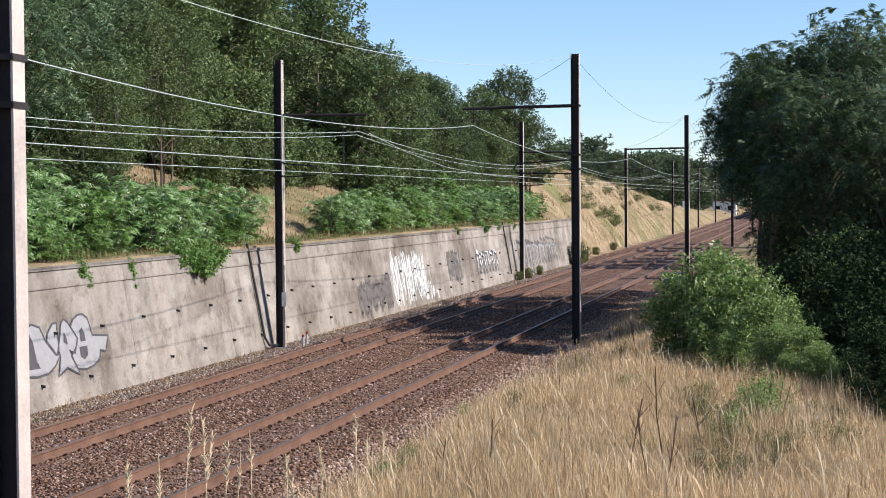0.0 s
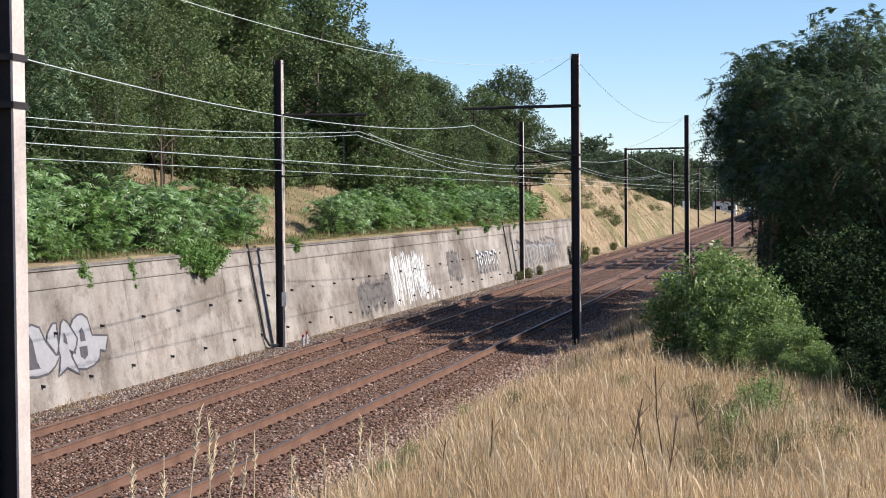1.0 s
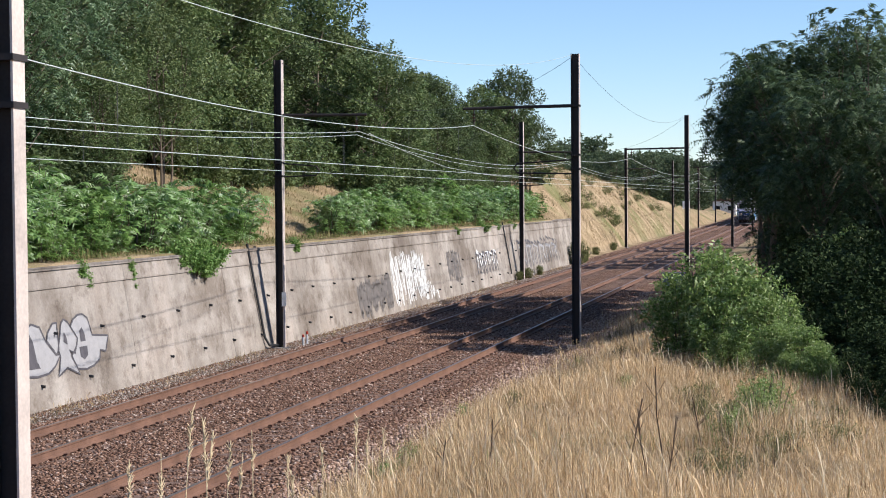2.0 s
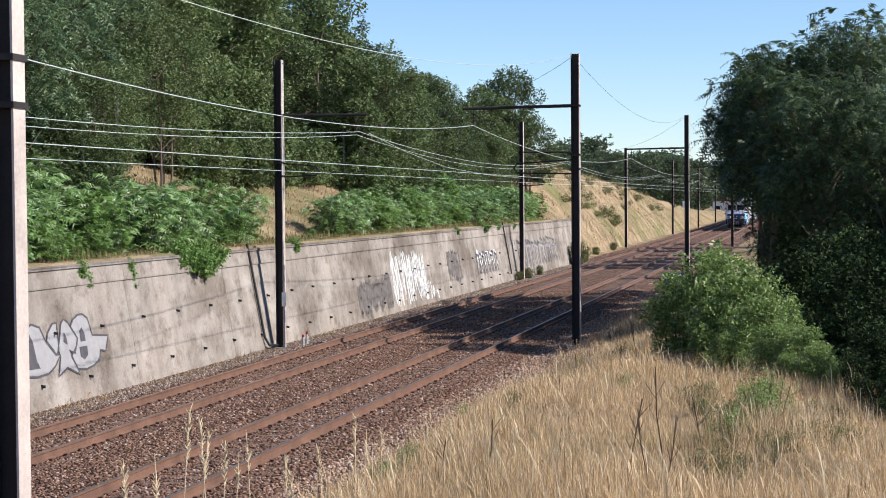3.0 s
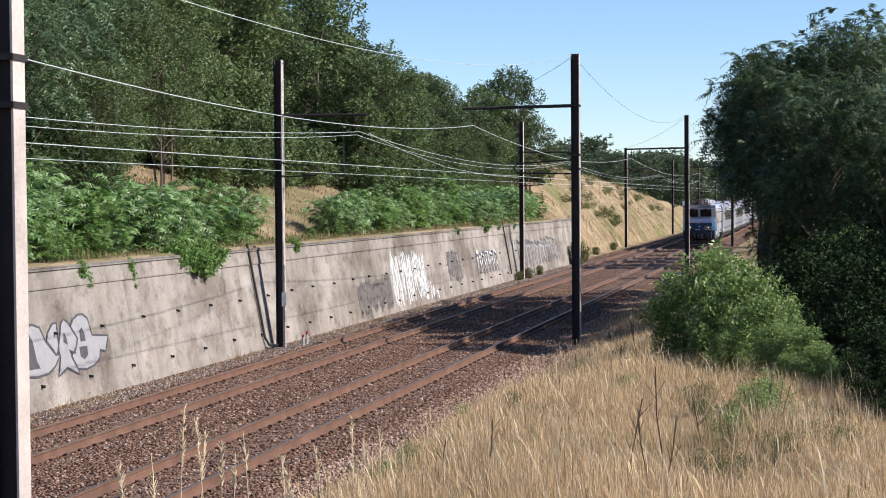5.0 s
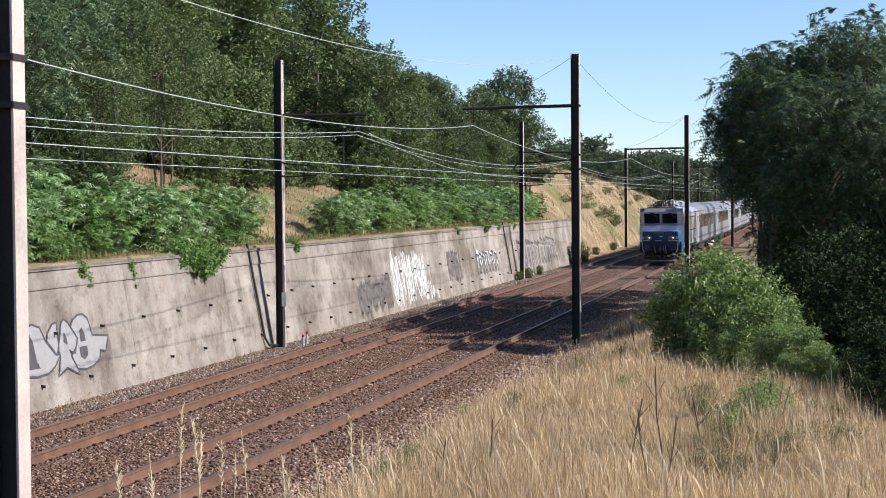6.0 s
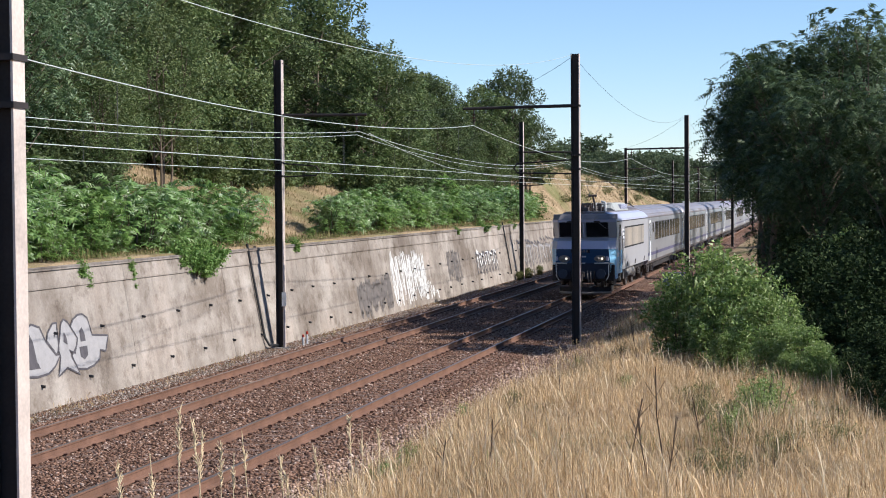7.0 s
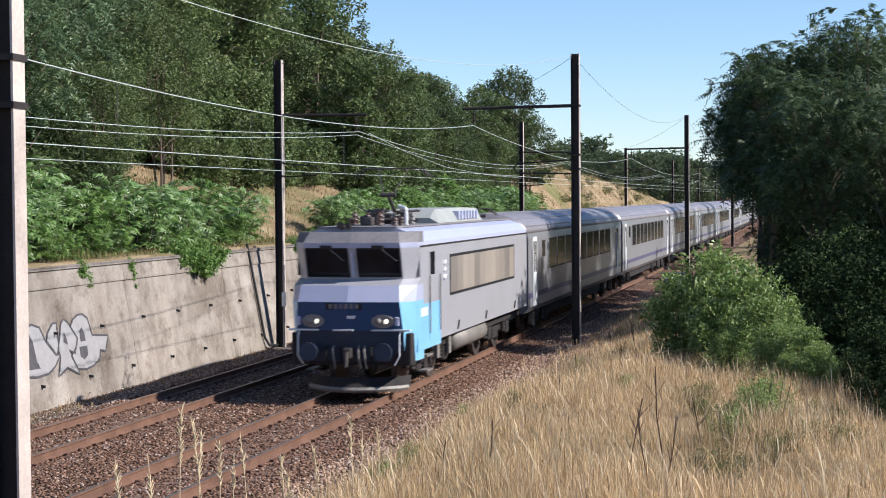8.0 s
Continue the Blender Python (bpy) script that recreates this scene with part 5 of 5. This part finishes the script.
        tube(bm, (0, y0 + 0.9, 3.98), (0, yk, zk), 0.06, 0.05, 8)
        tube(bm, (-0.5, y0 + 0.9, 3.98), (0.5, y0 + 0.9, 3.98), 0.05, 0.05, 8)
        tube(bm, (-0.2, yk, zk), (0.2, yk, zk), 0.055, 0.055, 8)
        part("lower_arm", bm, M_COPPERY, pan)
        bm = bmesh.new()
        for x in (-0.12, 0.12):
            tube(bm, (x, yk, zk), (x * 3, y0 + 0.35, zt - 0.08), 0.016, 0.014, 6)
        part("upper_arm", bm, M_COPPERY, pan)
        bm = bmesh.new()
        for dy in (-0.16, 0.16):
            p = [(-0.97, zt - 0.2), (-0.72, zt), (0.72, zt), (0.97, zt - 0.2)]
            for a, b in zip(p, p[1:]):
                tube(bm, (a[0], y0 + 0.35 + dy, a[1]), (b[0], y0 + 0.35 + dy, b[1]), 0.016, 0.016, 6)
        for x in (-0.36, 0.36):
            tube(bm, (x, y0 + 0.19, zt - 0.04), (x, y0 + 0.51, zt - 0.04), 0.014, 0.014, 6)
        part("contact_bow", bm, M_COPPERY, pan)
    return loco


CL, CW = 25.85, 1.41


def build_coach():
    c = tagged(empty("passenger_coach"), "silver passenger coach with dark windows and violet stripe", "coach", "coaches of the train")
    prof = [(-1.25, 0.80), (-CW, 1.0), (-CW, 3.2), (-CW + 0.03, 3.38), (CW - 0.03, 3.38), (CW, 3.2), (CW, 1.0), (1.25, 0.80)]
    bm = bmesh.new()
    ring_loft(bm, [[(x, y, z) for x, z in prof] for y in (0.25, 13.0, CL)])
    part("body", bm, M_COACH, c, "silver grey body shell")
    arc = [(-CW + 0.03, 3.385)] + [(-math.cos(a) * 1.36, 3.42 + math.sin(a) * 0.62) for a in np.linspace(0.15, math.pi - 0.15, 12)] + [(CW - 0.03, 3.385)]
    bm = bmesh.new()
    ring_loft(bm, [[(x * w, y, 3.385 + (z - 3.385) * w) for x, z in arc] for y, w in ((0.25, 0.97), (0.6, 1.0), (13.0, 1.0), (CL - 0.35, 1.0), (CL, 0.97))])
    part("roof", bm, M_COACHROOF, c, "ribbed silver-grey curved roof", True)
    for k in range(7):
        a = 0.3 + k * (math.pi - 0.6) / 6
        bm = bmesh.new()
        x, z = -math.cos(a) * 1.36, 3.425 + math.sin(a) * 0.62
        box(bm, x - 0.012, x + 0.012, 0.6, CL - 0.35, z - 0.02, z + 0.012)
        part("roof_rib", bm, M_COACHROOF, c)
    for sgn in (-1, 1):
        x = sgn * CW
        side_box("violet_band", 0.3, CL - 0.05, 1.28, 1.45, 0.006, M_PURPLE, c, "violet lower stripe", x)
        band = side_box("window_band", 4.25, CL - 4.2, 2.1, 3.14, 0.006, M_UNDER, c, "dark window band", x)
        n = 9
        w = (CL - 8.5) / n
        for k in range(n):
            a = 4.28 + k * w
            side_box("window", a + 0.12, a + w - 0.12, 2.14, 3.1, 0.014, M_COACHGLASS, c, "dark tinted window", x, 0.03, 0.008)
            side_box("pillar", a - 0.1, a + 0.1, 2.1, 3.14, 0.018, M_COACH, c, "", x)
        for y in (1.05, CL - 1.95):
            d = side_box("door", y, y + 0.85, 1.0, 3.25, 0.012, M_DOORW, c, "white folding entrance door", x)
            side_box("window", y + 0.12, y + 0.36, 2.1, 3.1, 0.018, M_COACHGLASS, d, "narrow door window", x)
            side_box("window", y + 0.49, y + 0.73, 2.1, 3.1, 0.018, M_COACHGLASS, d, "narrow door window", x)
            bm = bmesh.new()
            tube(bm, (x + sgn * 0.05, y - 0.12, 1.3), (x + sgn * 0.05, y - 0.12, 2.9), 0.025, 0.025, 6)
            part("handrail", bm, M_DOORW, c)
        side_box("toilet_window", 3.0, 3.6, 2.55, 3.1, 0.010, M_COACHGLASS, c, "", x)
    for y in (0.12, CL + 0.13):
        bm = bmesh.new()
        box(bm, -0.75, 0.75, y - 0.14, y + 0.14, 0.95, 3.5, 0.05)
        part("gangway", bm, M_RUBBER, c, "black rubber gangway")
    bm = bmesh.new()
    box(bm, -1.1, 1.1, 5.5, CL - 5.5, 0.42, 0.82, 0.05)
    part("underfloor_case", bm, M_UNDER, c)
    build_bogie(c, 3.7, 1.28, 0.46)
    build_bogie(c, CL - 3.5, 1.28, 0.46)
    return c


loco = build_loco()
first_coach = build_coach()
COACHES = [first_coach] + [copy_thing(first_coach, Matrix()) for _ in range(8)]

# ---------- paint and dark patches on the wall ---
M_SILVER = simple("silver_spray_paint", (0.315, 0.30, 0.30), 0.6, 0.1, 0.15, 5, 40, 0.05)
M_OUTLINE = simple("dark_violet_spray_paint", (0.075, 0.068, 0.075), 0.7, 0, 0.3, 5, 40, 0.05)
M_WHITEPAINT = simple("runny_white_paint", (0.60, 0.585, 0.57), 0.7, 0, 0.22, 2.5, 25, 0.1)
M_DARKGREY = simple("mottled_dark_grey", (0.135, 0.118, 0.11), 0.9, 0, 0.3, 3, 30, 0.05)
WALL = bpy.data.objects["wall_retaining"]


def ribbon(bm, pts, width, out, round_ends=True):
    """A stroke of paint along (s, z) places on the wall's face."""
    p = [Vector(q) for q in pts]
    fine = []
    for a, b in zip(p, p[1:]):
        k = max(1, int((b - a).length / 0.15))
        fine += [a.lerp(b, i / k) for i in range(k)]
    fine.append(p[-1])
    left, right = [], []
    for i, q in enumerate(fine):
        d = (fine[min(i + 1, len(fine) - 1)] - fine[max(i - 1, 0)]).normalized()
        n = Vector((-d.y, d.x)) * width / 2
        left.append(q + n)
        right.append(q - n)
    mk = lambda q: bm.verts.new(tuple(on_line(q.x, wall_off(q.y) + out, q.y)))
    lv, rv = [mk(q) for q in left], [mk(q) for q in right]
    for i in range(len(fine) - 1):
        bm.faces.new((lv[i], lv[i + 1], rv[i + 1], rv[i]))
    if round_ends:
        for c in (fine[0], fine[-1]):
            ring = [mk(c + Vector((math.cos(t), math.sin(t))) * width / 2) for t in np.linspace(0, 2 * math.pi, 11)[:-1]]
            bm.faces.new(ring)


def shape(bm, pts, out):
    """A filled patch of paint between (s, z) corners on the wall's face."""
    f = bm.faces.new([bm.verts.new(tuple(on_line(s, wall_off(z) + out, z))) for s, z in pts])
    bmesh.ops.triangulate(bm, faces=[f])


# each letter: its outlined shapes and the dark gaps inside them
LETTERS = [([[(37.4, 1.66), (37.8, 1.56), (38.0, 1.2), (38.4, 0.86), (38.62, 0.84), (38.28, 0.6), (37.88, 0.46), (37.32, 0.44), (36.68, 0.5), (36.9, 1.5)],
             [(38.04, 1.22), (38.16, 1.4), (38.48, 1.6), (38.7, 1.6), (38.6, 0.98), (38.44, 0.86)]],
            [[(37.24, 1.44), (37.36, 1.24), (37.4, 0.8), (37.52, 0.62), (36.88, 0.64), (36.92, 1.1)]]),
           ([[(38.72, 1.22), (38.92, 1.56), (39.08, 1.66), (39.28, 1.58), (39.68, 1.16), (39.42, 0.8), (39.14, 0.9), (39.5, 0.28), (39.12, 0.42), (38.88, 0.5), (38.36, 0.34), (38.62, 0.78), (38.56, 0.98)]],
            [[(39.0, 1.36), (39.1, 1.2), (39.1, 1.04), (38.9, 1.12)]]),
           ([[(39.4, 1.46), (39.6, 1.62), (39.88, 1.71), (40.16, 1.71), (40.4, 1.6), (40.52, 1.16), (41.44, 1.08), (41.14, 0.7), (40.84, 0.76), (40.72, 0.54), (40.36, 0.42), (39.92, 0.37), (39.44, 0.42), (39.2, 0.74), (39.56, 0.98), (39.68, 1.14)]],
            [[(39.84, 1.32), (40.0, 1.40), (40.1, 1.24), (40.1, 1.05), (39.82, 1.05)], [(39.7, 0.93), (40.14, 0.93), (40.1, 0.7), (39.88, 0.6), (39.7, 0.7)]])]
for k, (outer, gaps) in enumerate(LETTERS):
    bm = bmesh.new()
    for pts in outer:
        shape(bm, pts, 0.010 + 0.002 * k)
    g = part("graffiti_letter", bm, M_SILVER, WALL, "silver graffiti letter with dark outline")
    bm = bmesh.new()
    for i, pts in enumerate(outer):
        ribbon(bm, pts + pts[:1], 0.05, 0.018 + 0.002 * k + 0.001 * i)
    part("outline", bm, M_OUTLINE, g, "dark spray-paint outline")
    bm = bmesh.new()
    for pts in gaps:
        shape(bm, pts, 0.016 + 0.002 * k)
    part("shading", bm, M_OUTLINE, g, "dark inner shading")

rw = random.Random(8)


def drips(name, s0, s1, zt, zb, n, width, mat, label, wave=0.1, out0=0.008):
    bm = bmesh.new()
    for i in range(n):
        s = s0 + (s1 - s0) * (i + rw.random()) / n
        a, b = zt(s) - rw.random() ** 2 * 0.35, zb(s) + rw.random() ** 1.5 * 0.7
        if a - b < 0.1:
            continue
        pts = [(s + rw.uniform(-wave, wave), a + (b - a) * u) for u in (0, 0.35, 0.7, 1.0)]
        ribbon(bm, pts, width * rw.uniform(0.4, 1.3), out0 + 0.00025 * i)
    return part(name, bm, mat, WALL, label)


drips("white_paint_patch", 70.6, 76.6, lambda s: 2.15 - 0.02 * (s - 70) - 0.12 * math.sin(s * 3), lambda s: -0.1, 54, 0.11, M_WHITEPAINT, "runny white paint over old graffiti", 0.2)
drips("white_paint_patch", 75.8, 79.0, lambda s: 1.35 - 0.42 * (s - 75.8), lambda s: -0.2, 12, 0.12, M_WHITEPAINT, "thin white paint runs")
drips("dark_wall_patch", 64.8, 70.0, lambda s: 1.15 + 0.1 * math.sin(s * 2), lambda s: -0.1, 30, 0.30, M_DARKGREY, "dark patch of overlapping upright strokes")
drips("dark_wall_patch", 81.4, 84.6, lambda s: 1.85, lambda s: 0.3, 14, 0.26, M_DARKGREY, "faded dark painted figure")


def scribble(s0, s1, z0, z1, n, mat, label):
    """A row of unreadable upright strokes and hooks."""
    for i in range(n):
        bm = bmesh.new()
        a = s0 + (s1 - s0) * i / n
        w = (s1 - s0) / n * 0.7
        lo, hi = z0 + rw.uniform(0, 0.25), z1 - rw.uniform(0, 0.25)
        ribbon(bm, [(a, lo), (a + rw.uniform(0, 0.2), hi), (a + w, hi - rw.uniform(0, 0.3)), (a + w * rw.uniform(0.5, 1), (lo + hi) / 2), (a + w, lo)], rw.uniform(0.10, 0.2), 0.010 + 0.001 * (i % 4))
        part("graffiti_stroke", bm, mat, WALL, label)


scribble(88.6, 94.6, 0.35, 1.7, 7, M_OUTLINE, "dark hooked graffiti stroke")
scribble(89.0, 94.6, 0.8, 1.75, 5, M_WHITEPAINT, "thin white graffiti stroke")
scribble(101.5, 117.5, 0.15, 1.95, 13, M_OUTLINE, "dark upright graffiti stroke")
scribble(102.0, 117.0, 0.4, 1.6, 6, M_SILVER, "pale graffiti stroke")


# ---------- small trackside things ----------
def conduit(s, bend):
    bm = bmesh.new()
    pts = [(s, WALL_TOP + 0.25)] + [(s + 0.15 * (1 - z / 3), z) for z in (2.7, 1.6, 0.6, 0.05)]
    v = [tuple(on_line(a, wall_off(z) + 0.07, z)) for a, z in pts]
    if bend:
        v += [tuple(on_line(s + 0.25, -7.0, -0.22)), tuple(on_line(53.75, -6.9, -0.26))]
    for a, b in zip(v, v[1:]):
        tube(bm, a, b, 0.04, 0.04, 8)
    part("conduit", bm, M_BLACK, WALL, "black cable conduit up the wall")


conduit(52.9, True)
conduit(97.6, False)
pl = tagged(empty("mast_plate", at_line(53.78, -6.70, 1.02)), "small white enamel plate on a mast", "sign")
bm = bmesh.new()
box(bm, -0.075, 0.075, -0.015, 0.005, 0, 0.46, 0.004)
part("plate", bm, M_WHITE, pl)
for s, o, hh in ((54.7, -6.35, 0.36), (55.3, -6.4, 0.42)):
    ps = tagged(empty("marker_post", at_line(s, o, float(ground_z(s, o)))), "short white marker post with red tip by the track", "post", "marker posts")
    bm = bmesh.new()
    box(bm, -0.03, 0.03, -0.03, 0.03, -0.1, hh, 0.008)
    part("post", bm, M_WHITE, ps)
    bm = bmesh.new()
    box(bm, -0.033, 0.033, -0.033, 0.033, hh * 0.8, hh + 0.02, 0.008)
    part("tip", bm, simple("red_tip_paint", (0.4, 0.05, 0.03), 0.6), ps, "red tip")
sg = tagged(empty("distance_sign", at_line(258.0, -8.6, float(ground_z(258.0, -8.6)))), "white square distance sign on a thin post", "sign")
bm = bmesh.new()
tube(bm, (0, 0, -0.2), (0, 0, 3.4), 0.05, 0.05, 8)
part("post", bm, M_MAST, sg)
bm = bmesh.new()
box(bm, -0.55, 0.55, -0.08, -0.05, 2.1, 3.3, 0.02)
part("plate", bm, M_WHITE, sg)
bm = bmesh.new()
box(bm, -0.22, 0.22, -0.086, -0.08, 2.3, 2.65)
box(bm, -0.22, 0.22, -0.086, -0.08, 2.8, 3.1)
part("figure_bar", bm, M_BLACK, sg, "dark bars")
cab = tagged(empty("trackside_cabinet", at_line(83.0, 3.6, float(ground_z(83.0, 3.6)) - 0.05)), "grey-blue metal trackside equipment cabinet", "cabinet")
bm = bmesh.new()
box(bm, -0.5, 0.5, -0.35, 0.35, 0, 0.85, 0.02)
part("body", bm, simple("grey_blue_metal", (0.16, 0.2, 0.25), 0.6, 0.1), cab)
bm = bmesh.new()
box(bm, -0.56, 0.56, -0.41, 0.41, 0.852, 0.91, 0.02)
part("lid", bm, M_TANK, cab, "pale overhanging lid")
hut = tagged(empty("lineside_building", at_line(440.0, -10.6, 0.0)), "small white plastered building far down the line", "building")
bm = bmesh.new()
box(bm, -3.0, 3.0, 0, 6, -0.5, 3.4)
part("wall", bm, M_WHITE, hut)
bm = bmesh.new()
ring_loft(bm, [[(-3.3, y, 3.4), (3.3, y, 3.4), (0, y, 4.3)] for y in (-0.3, 6.3)])
part("roof", bm, M_RAIL, hut, "dark tiled roof")
for x in (-2.2, 0.9):
    bm = bmesh.new()
    box(bm, x, x + 1.1, -0.04, 0.02, 1.0, 2.2)
    part("window", bm, M_GLASS, hut)


# ---------- stalks near the camera ----------
def sway(t, phase, amp):
    """Degrees of lean in the wind: a slow drift with a flutter on it."""
    drift = float(np.interp(t, [0, 0.5, 1.0, 1.5, 2.2, 3.0, 3.5, 4.5, 6.0, 7.0, 8.0], [2.0, 3.6, 5.0, 3.6, 2.4, 0.8, 0.0, -0.8, -1.9, -2.3, -2.4]))
    return amp * (drift + 0.5 * math.sin(2.6 * t + phase))


def build_stalk(h, seed, heads):
    rs = random.Random(seed)
    st = tagged(empty("grass_stalk"), "tall pale dry grass stalk with a seed head", "grass", "tall stalks")
    lean = rs.uniform(-0.06, 0.06)
    bm = bmesh.new()
    q = [Vector((lean * h * u * u, 0.03 * math.sin(3 * u + seed), h * u)) for u in (0, 0.25, 0.5, 0.75, 1.0)]
    for a, b in zip(q, q[1:]):
        tube(bm, a, b, 0.004, 0.0032, 5)
    part("stem", bm, M_SEED, st)
    bm = bmesh.new()
    for i in range(26 if heads else 12):
        u = 0.72 + 0.3 * i / 26
        c = Vector((lean * h * u * u, 0.03 * math.sin(3 * u + seed), h * u))
        d = Vector((rs.uniform(-1, 1), rs.uniform(-1, 1), 1.6)).normalized() * rs.uniform(0.04, 0.075)
        tube(bm, c, c + d, 0.007, 0.002, 4)
    part("seed_head", bm, M_SEED, st, "pale feathery seed head")
    return st


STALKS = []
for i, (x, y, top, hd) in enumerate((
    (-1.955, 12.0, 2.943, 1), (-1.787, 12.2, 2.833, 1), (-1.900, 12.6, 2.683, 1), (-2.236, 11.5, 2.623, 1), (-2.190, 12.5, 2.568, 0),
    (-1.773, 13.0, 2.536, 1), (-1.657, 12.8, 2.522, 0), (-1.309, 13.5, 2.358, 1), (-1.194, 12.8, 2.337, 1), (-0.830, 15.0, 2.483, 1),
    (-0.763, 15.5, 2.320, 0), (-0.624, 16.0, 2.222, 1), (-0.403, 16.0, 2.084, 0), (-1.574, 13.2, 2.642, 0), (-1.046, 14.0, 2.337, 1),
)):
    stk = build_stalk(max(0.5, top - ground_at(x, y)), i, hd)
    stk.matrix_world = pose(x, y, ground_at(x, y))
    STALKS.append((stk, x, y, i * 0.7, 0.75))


def build_weed(x, y, h, seed):
    """A dead, bare branching weed."""
    rs = random.Random(seed)
    w = tagged(empty("dead_weed", pose(x, y, ground_at(x, y))), "bare dark brown dead weed stem in dry grass", "weed", "dead weeds")
    bm = bmesh.new()
    q = [Vector((0.10 * h * math.sin(u * 2 + seed), 0, h * u)) for u in (0, 0.3, 0.6, 1.0)]
    for a, b in zip(q, q[1:]):
        tube(bm, a, b, 0.008, 0.006, 5)
    part("stem", bm, M_DEADSTEM, w)
    for i in range(5):
        u = rs.uniform(0.4, 0.95)
        c = Vector((0.10 * h * math.sin(u * 2 + seed), 0, h * u))
        bm = bmesh.new()
        tube(bm, c, c + Vector((rs.uniform(-0.14, 0.14), rs.uniform(-0.1, 0.1), rs.uniform(0.1, 0.2))), 0.004, 0.003, 4)
        part("twig", bm, M_DEADSTEM, w)


for x, y, h, sd in ((2.35, 17.2, 1.3, 3), (1.95, 16.6, 0.95, 5), (2.1, 17.0, 0.85, 9), (2.25, 16.4, 0.8, 12), (0.03, 19.0, 0.5, 4), (0.45, 17.5, 0.7, 6), (3.0, 19.5, 0.7, 8), (4.3, 37.0, 0.9, 2)):
    build_weed(x, y, h, sd)

# ---------- sleepers ----------
bm = bmesh.new()
box(bm, -1.3, 1.3, -0.125, 0.125, -0.32, -0.186)
sleeper_mesh = bpy.data.meshes.new("sleeper")
bm.to_mesh(sleeper_mesh)
bm.free()
sleeper_mesh.materials.append(M_SLEEPER)
bm = bmesh.new()
for x in (-0.7535, 0.7535):
    for d in (-0.12, 0.12):
        box(bm, x + d * 0.8 - 0.05, x + d * 0.8 + 0.05, -0.05, 0.05, -0.20, -0.148)
chair_mesh = bpy.data.meshes.new("rail_chair")
bm.to_mesh(chair_mesh)
bm.free()
chair_mesh.materials.append(M_CHAIR)
for tr, mid in TRACKS:
    for i in range(230):
        m = at_line(16.0 + i * 0.62, mid)
        for nm, me in (("sleeper", sleeper_mesh), ("rail_chair", chair_mesh)):
            if nm == "rail_chair" and i > 120:
                continue
            ob = new(nm, me)
            ob.parent = tr
            ob.matrix_world = m


def run_of(t):
    """Where the front of the train is along the line at t seconds."""
    return 38.105 + 38.393 * (8 - t) + 0.1254 * (8 - t) ** 2


def motions():
    times = [k * 0.5 for k in range(17)]
    walk(loco, [(t, at_line(run_of(t), 0.0)) for t in times])
    for i, c in enumerate(COACHES):
        walk(c, [(t, at_line(run_of(t) + 15.72 + 26.4 * i, 0.0)) for t in times])
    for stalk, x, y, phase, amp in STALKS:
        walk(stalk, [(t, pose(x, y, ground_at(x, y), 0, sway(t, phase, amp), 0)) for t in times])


motions()
